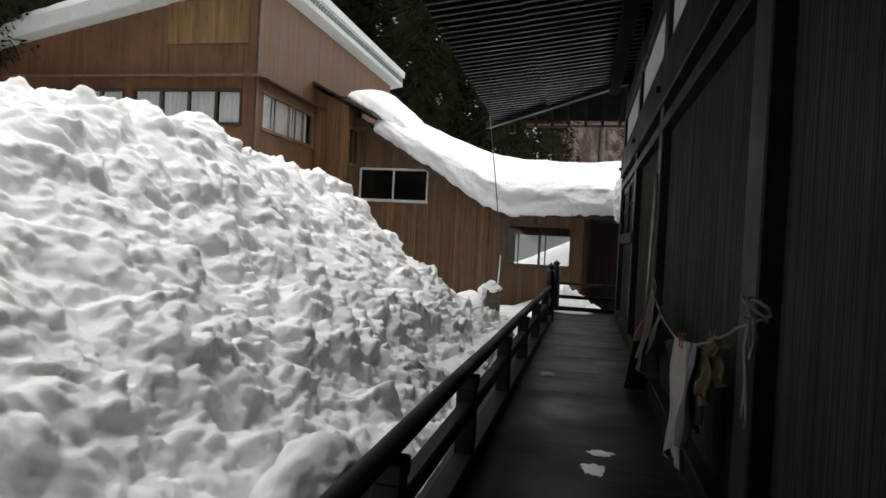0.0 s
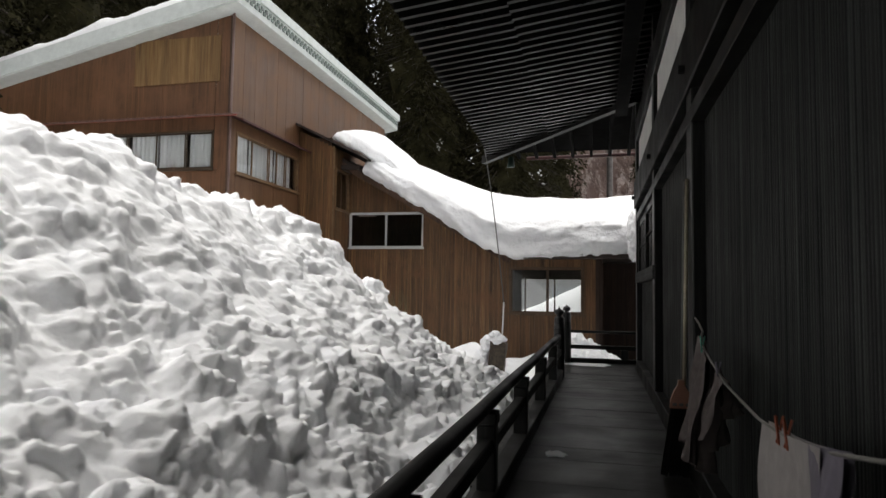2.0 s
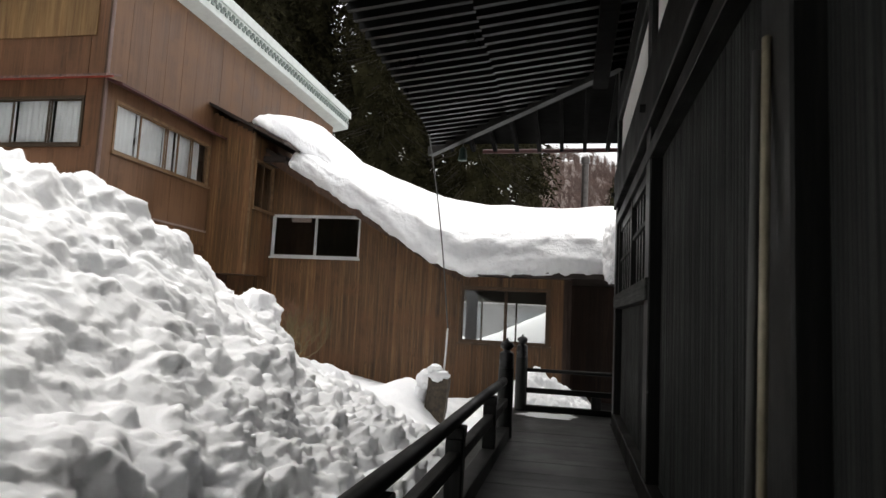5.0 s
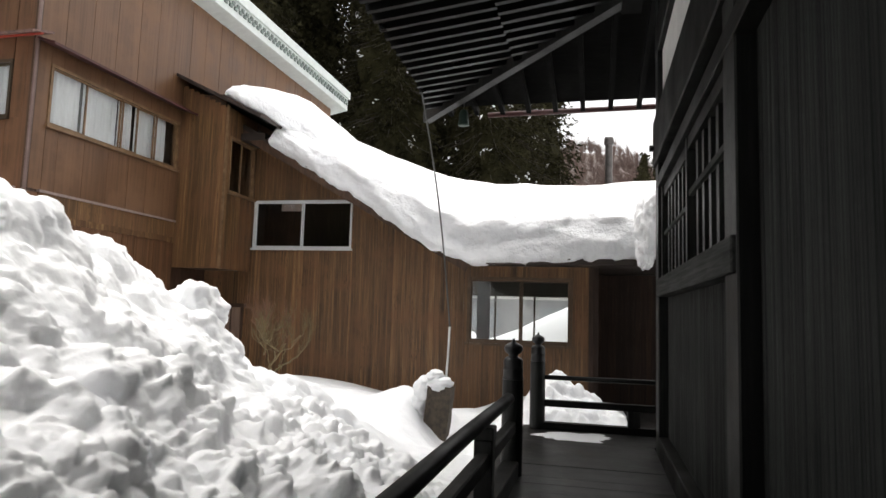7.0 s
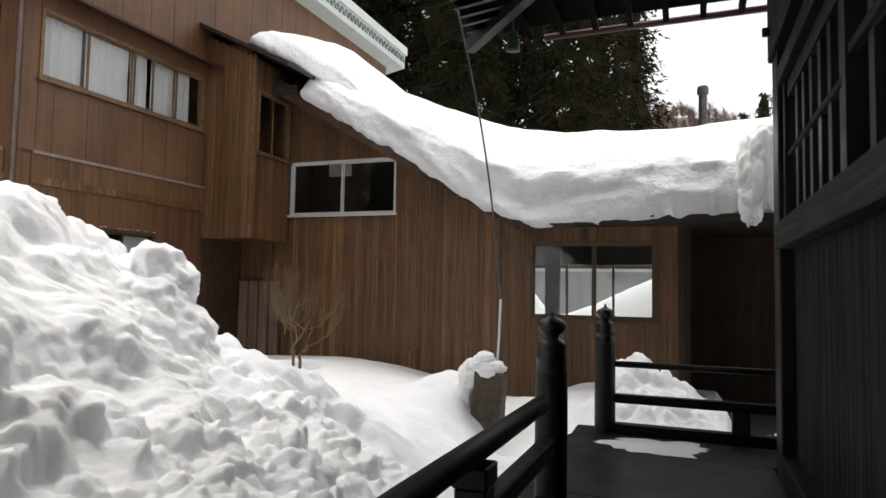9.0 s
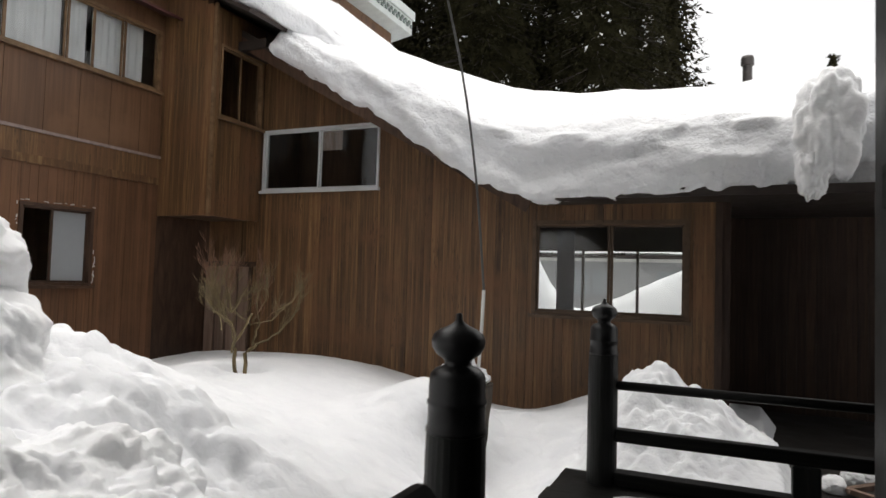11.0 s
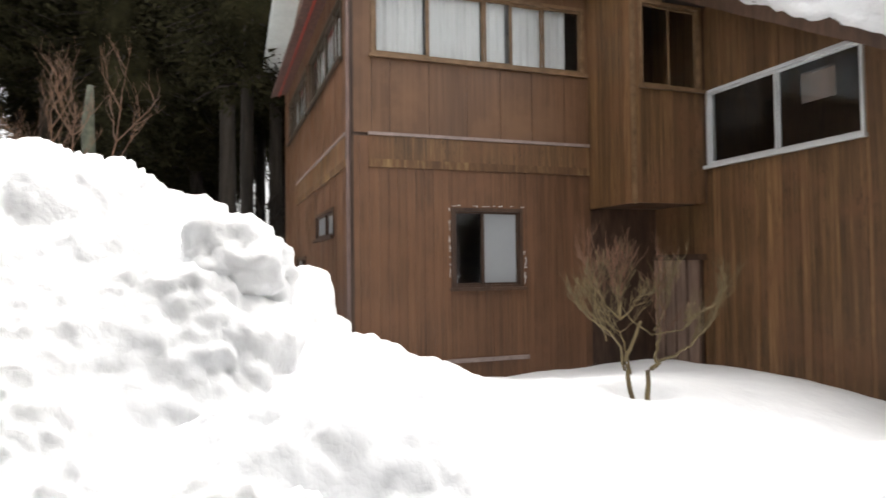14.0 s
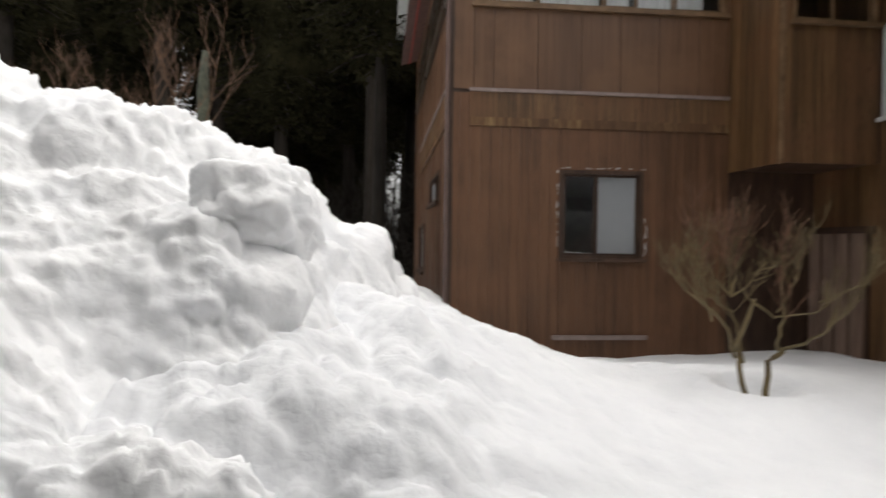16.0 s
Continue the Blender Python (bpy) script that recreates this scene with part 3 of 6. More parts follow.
def heap_surface():
    """The heap as points and faces: the broad shape, pushed out along its normals by clods of several sizes."""
    xs = np.concatenate([np.arange(-9, -5.2, 0.05), np.arange(-5.2, -3.2, 0.020), np.arange(-3.2, -0.69, 0.0135)])
    ys = np.concatenate([np.arange(-1.5, 0.8, 0.03), np.arange(0.8, 13.6, 0.0175)])
    X, Y = np.meshgrid(xs, ys, indexing="ij")
    Z = pile(X, Y) + humps(X, Y, HEAP_HUMPS)
    zx, zy = np.gradient(Z, xs, ys)
    N = np.stack([-zx, -zy, np.ones_like(Z)], -1)
    N /= np.linalg.norm(N, axis=-1, keepdims=True)
    P = np.stack([X, Y, Z], -1).reshape(-1, 3)
    N = N.reshape(-1, 3)
    x, y = X.ravel(), Y.ravel()
    crumb = np.clip((fbm(x * 0.6, y * 0.6, 51, 3) - 0.38) * 3.5, 0.0, 1)
    crumb = np.clip(crumb + 0.45 * np.clip((x + 3.2) / 1.3, 0, 1) + 0.35 * np.clip((y - 8.5) / 1.5, 0, 1), 0.45, 1)
    foot = np.clip((Z.ravel() + 0.40) * 2.5, 0.12, 1)
    warp = np.stack([fbm(x * 3, y * 3, 31, 4), fbm(x * 3, y * 3, 37, 4), fbm(x * 3, y * 3, 43, 4)], -1) - 0.5
    W = P + 0.16 * warp
    fine_warp = np.stack([fbm(x * 14, y * 14, 131, 3), fbm(x * 14, y * 14, 137, 3), fbm(x * 14, y * 14, 143, 3)], -1) - 0.5
    F = W + 0.035 * fine_warp
    calm = 1 - 0.55 * np.clip((y - 12.0) / 0.9, 0, 1)
    soft = 1 - 0.15 * np.clip((y - 10.6) / 0.6, 0, 1)
    patchy = np.clip((fbm(x * 1.1, y * 1.1, 83, 3) - 0.42) * 5, 0, 1)
    band = np.clip((x + 2.6) / 0.9, 0, 1)
    clods = np.clip(0.55 + 0.45 * patchy + 0.45 * band, 0, 1)
    d = 0.11 * lumps3(W, 0.80, 3, 0.55, 0.15) + (0.4 + 0.6 * clods) * 0.125 * lumps3(W, 0.44, 5, 0.5, 0.25)
    d += clods * (0.095 * lumps3(F + 0.3, 0.24, 7, 0.5, 0.3) + 0.066 * lumps3(F, 0.145, 9, 0.45, 0.35))
    d += crumb * clods * soft * (0.054 * lumps3(F, 0.088, 11, 0.45, 0.35) + 0.034 * lumps3(F, 0.050, 13, 0.45, 0.35))
    sx = x * 1.35 + 0.12 * warp[:, 0] * 4
    sy = y + 0.12 * warp[:, 1] * 4
    for freq, amp, seed in ((1.7, 0.10, 151), (3.6, 0.045, 153), (7.5, 0.026, 157), (15.0, 0.016, 161), (29.0, 0.009, 163)):
        d += amp * np.abs(2 * value_noise(sx * freq, sy * freq, seed) - 1)
    d = (d - d.mean() - 0.01) * calm
    P = P + N * (d * foot)[:, None]
    n, m = X.shape
    idx = np.arange(n * m).reshape(n, m)
    q = np.stack([idx[:-1, :-1], idx[1:, :-1], idx[1:, 1:], idx[:-1, 1:]], -1).reshape(-1, 4)
    keep = ((P[:, 2] > yard(P[:, 0], P[:, 1]) - 0.2) | (y < 9.2)) & ~((y > 11.2) & (x > -1.5)) & ~((y > 12.75) & (x > -2.9))
    q = q[keep[q].any(1)]
    return P, q


ground = tagged(sheet("ground", np.concatenate([[-400, -200, -100, -60], np.linspace(-40, 40, 33), [60, 100, 200, 400]]),
                      np.concatenate([[-200, -100, -50], np.linspace(-30, 60, 37), [80, 120, 200, 400]]),
                      lambda x, y: -0.75 + 0.3 * (fbm(x * 0.3, y * 0.3, 3) - 0.5) * (np.abs(x - 0) > 2), M_SNOW_SOFT),
                "snow-covered level ground reaching to the trees", "ground", kind="structure")
yard_snow = tagged(sheet("courtyard_snow", np.arange(-7.0, 3.0, 0.022), np.arange(9.0, 17.3, 0.022), yard, M_SNOW_SOFT),
                   "smooth settled snow filling the courtyard", "snow", kind="stuff")
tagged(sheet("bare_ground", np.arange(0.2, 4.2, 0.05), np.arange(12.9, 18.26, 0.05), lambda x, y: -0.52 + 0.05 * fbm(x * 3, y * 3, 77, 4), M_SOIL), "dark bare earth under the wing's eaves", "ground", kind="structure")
heap_p, heap_q = heap_surface()
tagged(grid_mesh("snow_pile", heap_p, heap_q, M_SNOW), "high heap of lumpy ploughed snow beside the veranda", "snow pile", kind="stuff")
tagged(sheet("snow_bank", np.arange(-13, -8.9, 0.1), np.arange(-6, 12.4, 0.1), lambda x, y: pile(x, y) + 0.1 * lumps(x, y, 0.5, 7), M_SNOW), "far flank of the ploughed snow heap", "snow pile", kind="stuff")
tagged(sheet("snow_bank", np.arange(-9.05, -0.62, 0.08), np.arange(-6, -1.4, 0.08), lambda x, y: pile(x, y) + 0.1 * lumps(x, y, 0.5, 7), M_SNOW), "near end of the ploughed snow heap", "snow pile", kind="stuff")

# ---- veranda deck and rail ----
deck = solo("floor", boxes((-0.68, 0.60, -6, 12.75, -0.22, -0.05), (0.60, 2.6, 11.95, 12.75, -0.22, -0.05)), M_TEMPLE_Y, "dark wet timber veranda floor of cross planks", "floor", kind="structure")
rnd = random.Random(3)
y = -6.0
while y < 12.8:
    w = rnd.uniform(0.17, 0.25)
    piece("plank", deck, M_DECK, -0.72 + rnd.uniform(-0.01, 0.01), 0.60 if y < 11.93 else 2.6, y + 0.0004, min(y + w, 12.86) - 0.0004, -0.045, rnd.uniform(-0.0015, 0.0015))
    y += w
GIBOSHI = [(0.0711, 0.672), (0.0772, 0.676), (0.0772, 0.684), (0.0726, 0.69), (0.0721, 0.74), (0.0752, 0.744), (0.0752, 0.752), (0.0716, 0.757), (0.0711, 0.806), (0.068, 0.818), (0.0577, 0.83), (0.0371, 0.838), (0.033, 0.846), (0.0371, 0.855), (0.0556, 0.868), (0.0663, 0.886), (0.0679, 0.902), (0.0621, 0.918), (0.046, 0.93), (0.0268, 0.938), (0.0134, 0.947), (0.0088, 0.955), (0.0077, 0.968), (0.0041, 0.97)]


def rail_post(at):
    p = thing("newel_post", at, "black timber newel post with onion-shaped finial", "post", "newel posts of the veranda rail")
    x, y, z = at
    part("shaft", lathe(bmesh.new(), at, [(0.078, -0.3), (0.078, 0.30), (0.077, 0.60), (0.075, 0.673)], 28), M_TEMPLE, p, smooth=False)
    part("finial", lathe(bmesh.new(), at, GIBOSHI, 28), M_FINIAL, p, "black onion-shaped metal finial", smooth=True)
    return p


rail_post((-0.50, 10.69, 0))
rail_post((-0.49, 12.70, 0))

rail = thing("veranda_rail", (-0.5, 3, 0), "black weathered timber balustrade along the veranda", "railing")


def rail_x(y):
    """The rail runs a little askew to the veranda."""
    return -0.612 + 0.0105 * y


def strip(y0, y1, half, z0, z1):
    bm = bmesh.new()
    ys = np.linspace(y0, y1, 24)
    rings = [[bm.verts.new((rail_x(q) + a, q, z)) for a, z in ((-half, z0), (half, z0), (half, z1 - 0.008), (half - 0.008, z1), (-half + 0.008, z1), (-half, z1 - 0.008))] for q in ys]
    for a, b in zip(rings, rings[1:]):
        for k in range(6):
            bm.faces.new((a[k], a[(k + 1) % 6], b[(k + 1) % 6], b[k]))
    bm.faces.new(rings[0][::-1])
    bm.faces.new(rings[-1])
    return bm


BALUSTERS = (9.55, 8.0, 6.45, 5.0, 3.45, 2.05, 0.55, -1.0, -2.6)
ys = [-6 + 0.25 * k for k in range(67)]
part("handrail", tube(bmesh.new(), [(rail_x(q), q, 0.562 + 0.003 * math.cos(q * 2.1)) for q in ys if q < 10.66], 0.040, 14), M_TEMPLE_Y, rail, smooth=True)
part("middle_rail", strip(-6, 10.62, 0.036, 0.31, 0.385), M_TEMPLE_Y, rail)
part("bottom_rail", strip(-6, 10.62, 0.06, 0.0, 0.11), M_TEMPLE_Y, rail)
for q in BALUSTERS:
    px = rail_x(q)
    part("baluster", boxes((px - 0.052, px + 0.052, q - 0.052, q + 0.052, 0.105, 0.455), (px - 0.058, px + 0.058, q - 0.062, q + 0.062, 0.455, 0.525), bevel=0.006), M_TEMPLE, rail)
end_rail = thing("veranda_end_rail", (0, 12.7, 0), "black timber balustrade closing the veranda's end", "railing")
part("handrail", tube(bmesh.new(), [(-0.42, 12.7, 0.515), (0.7, 12.7, 0.515), (2.6, 12.7, 0.515)], 0.024, 12), M_TEMPLE_X, end_rail, smooth=True)
part("middle_rail", boxes((-0.42, 2.6, 12.665, 12.735, 0.225, 0.29), bevel=0.006), M_TEMPLE_X, end_rail)
part("bottom_rail", boxes((-0.42, 2.6, 12.65, 12.75, 0.0, 0.07), bevel=0.006), M_TEMPLE_X, end_rail)
part("baluster", boxes((0.40, 0.52, 12.655, 12.745, 0.07, 0.225), bevel=0.006), M_TEMPLE, end_rail)

# ---- temple wall ----
def reeds(y0, y1, z0, z1, pitch=0.024):
    """A wall panel of narrow rounded upright strips, some a little prouder than others."""
    rnd = random.Random(int(y0 * 100))
    bm = bmesh.new()
    n = int((y1 - y0) / pitch)
    rows = []
    for k in range(n):
        c, proud = y0 + (k + 0.5) * pitch, rnd.uniform(0.0045, 0.008)
        for u, d in ((-0.49, 0.0), (-0.25, 0.8), (0.0, 1.0), (0.25, 0.8)):
            rows.append((bm.verts.new((0.688 - proud * d, c + u * pitch, z0)), bm.verts.new((0.688 - proud * d, c + u * pitch, z1))))
    for p, q in zip(rows, rows[1:]):
        bm.faces.new((p[0], q[0], q[1], p[1]))
    back = [bm.verts.new(v) for v in ((0.70, rows[-1][0].co.y, z0), (0.70, rows[-1][0].co.y, z1), (0.70, y0, z1), (0.70, y0, z0))]
    bm.faces.new(back)
    return bm



POSTS_Y = (11.85, 8.70, 5.90, 2.58, -0.7, -4.2)
LATTICE = (8.90, 11.62, 1.49, 2.28)
wall = solo("wall_east", wall_mesh("x", 0.70, 0.12, -6, 11.9, -0.3, 4.4, [LATTICE]), M_TEMPLE, "blackened timber temple wall", "wall", kind="structure")
solo("wall_north", boxes((0.82, 6.0, 11.78, 11.9, -0.3, 4.4)), M_TEMPLE, "blackened timber end wall of the temple", "wall", kind="structure")
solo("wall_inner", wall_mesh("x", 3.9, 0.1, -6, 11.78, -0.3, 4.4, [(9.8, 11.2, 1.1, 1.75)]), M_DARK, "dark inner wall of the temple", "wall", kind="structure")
for k, py in enumerate(POSTS_Y):
    solo("post", boxes((0.605, 0.79, py - 0.12, py + 0.12, -0.2, 4.3), bevel=0.008), M_TEMPLE, "square blackened timber post of the temple wall", "post", "posts of the temple wall")
part("sill_beam", boxes((0.60, 0.72, -6, 11.74, -0.02, 0.16), bevel=0.006), M_TEMPLE_Y, wall)
part("lintel_beam", boxes((0.58, 0.72, -6, 11.97, 2.50, 2.92), bevel=0.008), M_TEMPLE_Y, wall)
part("head_rail", boxes((0.60, 0.70, -6, 11.74, 2.28, 2.38), bevel=0.004), M_TEMPLE_Y, wall)
part("upper_beam", boxes((0.60, 0.72, -6, 11.97, 3.52, 3.85), bevel=0.008), M_TEMPLE_Y, wall)
for q in POSTS_Y:
    part("nail_cover", tube(bmesh.new(), [(0.58, q, 2.66), (0.54, q, 2.66)], 0.03, 8), M_TEMPLE, wall)
for a, b in zip(POSTS_Y[1:], POSTS_Y):
    part("plaster_panel", boxes((0.645, 0.70, a + 0.12, b - 0.12, 2.92, 3.52)), M_PLASTER, wall, "white plaster panel")
    top = 1.34 if b == 11.85 else 2.28
    part("reeded_panel", reeds(a + 0.12, b - 0.12, 0.16, top), M_PANEL, wall, "blackened panel of narrow upright reeds")
part("window_sill", boxes((0.585, 0.72, 8.60, 11.74, 1.33, 1.48), bevel=0.006), M_SILL, wall, "grey weathered timber window sill")

lattice = thing("lattice_window", (0.66, 10.1, 1.49), "black timber lattice window in the temple wall", "window", kind="structure")
part("frame", boxes((0.63, 0.70, 8.82, 8.90, 1.48, 2.28), (0.63, 0.70, 11.64, 11.73, 1.48, 2.28), (0.625, 0.70, 10.10, 10.16, 1.48, 2.28)), M_TEMPLE, lattice)
part("head", boxes((0.632, 0.70, 8.90, 10.10, 2.20, 2.28)), M_TEMPLE_Y, lattice)
part("head", boxes((0.645, 0.70, 10.16, 11.64, 2.19, 2.28)), M_TEMPLE_Y, lattice)
part("crossbar", boxes((0.635, 0.665, 8.90, 10.10, 1.905, 1.94)), M_SILL, lattice)
part("crossbar", boxes((0.645, 0.675, 10.16, 11.64, 1.85, 1.88)), M_SILL, lattice)
part("paper_screen", boxes((0.715, 0.72, 8.92, 11.62, 1.74, 2.28)), M_PAPER, lattice, "grey paper screen")
q = 9.03
while q < 11.6:
    if abs(q - 10.13) > 0.08:
        part("bar", boxes((0.655, 0.69, q - 0.033, q + 0.033, 1.48, 2.28)), M_TEMPLE, lattice)
    q += 0.215
pane = part("pane", boxes((0.73, 0.735, 8.92, 11.62, 1.49, 2.28)), M_GLASS, lattice)
pane.visible_shadow = False

# ---- eaves of the temple ----
def eave_x(y):
    return float(np.interp(y, [0, 7, 10, 13.15, 14.47], [-1.85, -1.87, -1.95, -2.0, -2.17]))


def soffit_z(x):
    return 3.90 + 0.13 * (x + 2.17)


soffit = bmesh.new()
vs = [soffit.verts.new(p) for p in ((-1.95, -6, 4.02), (-2.0, 10, 4.02), (-2.17, 14.47, 4.0), (6, 14.47, 4.0), (6, 11.9, 4.42), (0.7, 11.9, 4.42), (0.7, -6, 4.42))]
faces = [(0, 1, 2, 5, 6), (2, 3, 4, 5)]
for f in faces:
    soffit.faces.new([vs[i] for i in f])
ret = bmesh.ops.extrude_face_region(soffit, geom=list(soffit.faces))
bmesh.ops.translate(soffit, verts=[v for v in ret["geom"] if isinstance(v, bmesh.types.BMVert)], vec=(0, 0, 0.12))
temple_roof = solo("roof", soffit, M_SOFFIT, "boarded underside of the temple's deep eaves, coloured dark for their shade", "roof", kind="structure")
bm = bmesh.new()
vs = [bm.verts.new(p) for p in ((-1.85, -8, 4.15), (-2.0, 14.3, 4.15), (10.2, 14.3, 4.15), (10.2, -8, 4.15), (3.9, -3, 8.6), (3.9, 9.5, 8.6))]
for f in ((0, 1, 5, 4), (1, 2, 5), (2, 3, 4, 5), (3, 0, 4)):
    bm.faces.new([vs[i] for i in f])
part("roof_cover", bm, M_SNOW_ROOF, temple_roof, "snow-covered hipped temple roof")
k = 0
y = -5.8
while y < 14.3:
    x0 = eave_x(y)
    x1 = min(0.66, 12.30 - y) if y > 11.6 else 0.66
    if x1 - x0 > 0.15:
        xm = min(x1, -0.75)
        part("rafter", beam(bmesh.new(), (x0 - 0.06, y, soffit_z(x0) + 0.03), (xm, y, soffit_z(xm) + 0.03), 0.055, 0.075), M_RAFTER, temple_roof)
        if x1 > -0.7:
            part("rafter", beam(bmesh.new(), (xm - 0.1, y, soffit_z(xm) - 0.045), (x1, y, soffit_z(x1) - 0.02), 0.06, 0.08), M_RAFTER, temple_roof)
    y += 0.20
# End rafters take the soffit's shade-dark colour too.
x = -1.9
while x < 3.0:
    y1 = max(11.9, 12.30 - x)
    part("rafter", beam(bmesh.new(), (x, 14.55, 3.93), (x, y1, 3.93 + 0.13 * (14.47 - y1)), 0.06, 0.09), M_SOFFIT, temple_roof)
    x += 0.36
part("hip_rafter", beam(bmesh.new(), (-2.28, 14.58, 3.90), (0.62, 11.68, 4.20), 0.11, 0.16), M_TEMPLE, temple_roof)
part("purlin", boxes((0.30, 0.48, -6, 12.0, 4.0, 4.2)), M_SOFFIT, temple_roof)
# Unseen wall and roof, added to block southern light from the heap's start.
solo("wall_south", boxes((-11, 6.0, -8.2, -7.9, -0.8, 6.2)), M_TEMPLE, "unseen dark timber wall added to block light behind the start", "wall", kind="structure")
bm = bmesh.new()
vs = [bm.verts.new(p) for p in ((-12.5, -6.9, 5.9), (7.5, -6.9, 5.9), (7.5, -12.5, 9.2), (-12.5, -12.5, 9.2), (-12.5, -6.9, 6.1), (7.5, -6.9, 6.1), (7.5, -12.5, 9.5), (-12.5, -12.5, 9.5))]
for f in ((3, 2, 1, 0), (4, 5, 6, 7), (0, 1, 5, 4), (1, 2, 6, 5), (2, 3, 7, 6), (3, 0, 4, 7)):
    bm.faces.new([vs[i] for i in f])
solo("blocker_roof", bm, M_ROOF, "unseen dark roof added to block light behind the start", "roof", kind="structure")
gutter = solo("gutter", tube(bmesh.new(), [(-1.40, 14.62, 3.91), (0.5, 14.62, 3.93), (3.0, 14.62, 3.96)], 0.036, 10), M_RED, "red-brown metal gutter under the temple eaves", "gutter", smooth=True)

# ---- brown house ----
AX, BY = -6.95, 12.5
house = thing("house", (-9, 15, -0.7), "two-storey house clad in brown stained boards", "house")


def rake(x):
    """Underside of the shed roof above the gable wall."""
    return 6.50 + 0.21 * (x + 7.17)


WIN_U = (12.74, 15.44, 3.42, 4.26)
WIN_S = (13.66, 14.56, 0.82, 1.75)
WIN_B = (-9.95, -7.27, 3.46, 4.24)
WIN_B1 = (-9.3, -7.85, 1.46, 1.82)
WIN_B3 = (-12.7, -10.15, 3.46, 4.24)
WIN_B2 = (-11.6, -10.4, 0.5, 1.27)
wall_a = part("wall", wall_mesh("x", AX, -0.12, BY, 21.75, -0.8, 6.75, [WIN_U, WIN_S]), M_TRIM, house)
wall_b = part("wall", wall_mesh("y", BY, 0.12, -13.5, AX - 0.12, -0.8, 5.1, [WIN_B, WIN_B1, WIN_B2, WIN_B3]), M_TRIM, house)
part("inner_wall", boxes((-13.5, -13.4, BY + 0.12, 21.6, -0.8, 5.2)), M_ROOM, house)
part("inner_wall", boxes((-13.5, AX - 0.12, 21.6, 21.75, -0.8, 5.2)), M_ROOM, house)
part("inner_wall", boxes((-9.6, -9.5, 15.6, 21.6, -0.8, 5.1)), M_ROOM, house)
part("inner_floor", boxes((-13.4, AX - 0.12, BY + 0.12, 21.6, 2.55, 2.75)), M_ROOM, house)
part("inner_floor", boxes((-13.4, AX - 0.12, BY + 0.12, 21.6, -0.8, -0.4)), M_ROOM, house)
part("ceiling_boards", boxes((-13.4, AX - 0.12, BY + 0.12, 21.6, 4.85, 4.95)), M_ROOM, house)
boarding(wall_a, M_SIDING, "x", AX, 0.015, BY, 15.5, -0.7, 2.52, [WIN_S], 0.105, seed=11)
boarding(wall_a, M_PANEL_UP, "x", AX, 0.015, BY, 15.5, 2.56, 4.45, [WIN_U], 0.45, 0.006, seed=12)
boarding(wall_a, M_PANEL_UP, "x", AX, 0.015, BY, 21.75, 4.45, 6.75, [], 0.45, 0.008, seed=13)
boarding(wall_b, M_SIDING, "y", BY, -0.015, -13.5, AX, -0.7, 3.46, [WIN_B1, WIN_B2], 0.2, seed=14)
boarding(wall_b, M_SIDING, "y", BY, -0.015, -13.5, AX, 3.46, lambda u: rake(u), [WIN_B, WIN_B3], 0.2, seed=15)
part("corner_trim", boxes((AX - 0.03, AX + 0.022, BY - 0.022, BY + 0.035, -0.7, 6.7)), M_TRIM, house)
part("downpipe", tube(bmesh.new(), [(AX + 0.045, BY - 0.03, -0.7), (AX + 0.045, BY - 0.03, 4.42), (AX + 0.045, BY - 0.03, 6.6)], 0.024, 10), M_PIPE, house, "thin faded pink-grey downpipe", smooth=True)
part("ledge", boxes((-11.5, AX - 0.1, BY - 0.05, BY - 0.015, 2.53, 2.565)), M_FLASHING, house, "thin grey metal flashing strip")
part("band_board", boxes((-11.5, AX - 0.1, BY - 0.034, BY - 0.012, 2.27, 2.53)), M_SIDING_OLD, house, "weathered band board")
part("ledge", boxes((AX + 0.01, AX + 0.045, 13.6, 14.62, -0.02, 0.025)), M_FLASHING, house, "faded timber vent ledge")
part("ledge", boxes((AX, AX + 0.05, BY + 0.2, 15.5, 2.53, 2.565)), M_FLASHING, house, "thin grey metal flashing strip")
part("band_board", boxes((AX + 0.01, AX + 0.032, BY + 0.2, 15.5, 2.27, 2.53)), M_SIDING_OLD, house, "weathered band board")
part("worn_edge", boxes((AX + 0.012, AX + 0.035, BY + 0.2, 15.5, 2.18, 2.27)), M_WORN, house, "band edge with bleached yellow scars")
part("worn_edge", boxes((-11.5, AX - 0.1, BY - 0.037, BY - 0.012, 2.18, 2.27)), M_WORN, house, "band edge with bleached yellow scars")
part("boarded_panel", boxes((-9.12, -7.17, BY - 0.04, BY - 0.02, 5.2, 6.12)), M_SHUTTER, house, "bleached board panel")
roof_bm = bmesh.new()
for (x0, z0), (x1, z1) in (((-13.9, 5.06), (-6.62, 6.59)),):
    vs = [roof_bm.verts.new(p) for p in ((x0, 12.1, z0), (x1, 12.1, z1), (x1, 22.15, z1), (x0, 22.15, z0), (x0, 12.1, z0 + 0.36), (x1, 12.1, z1 + 0.36), (x1, 22.15, z1 + 0.36), (x0, 22.15, z0 + 0.36))]
    for f in ((3, 2, 1, 0), (4, 5, 6, 7), (0, 1, 5, 4), (1, 2, 6, 5), (2, 3, 7, 6), (3, 0, 4, 7)):
        roof_bm.faces.new([vs[i] for i in f])
house_roof = part("roof", roof_bm, M_WHITE_METAL, house, "pale metal-edged shed roof")
part("fascia", beam(bmesh.new(), (-13.92, 12.085, 5.16), (-6.60, 12.085, 6.70), 0.03, 0.17, (0, 0, 1)), M_WHITE_METAL, house_roof, "pale metal verge board")


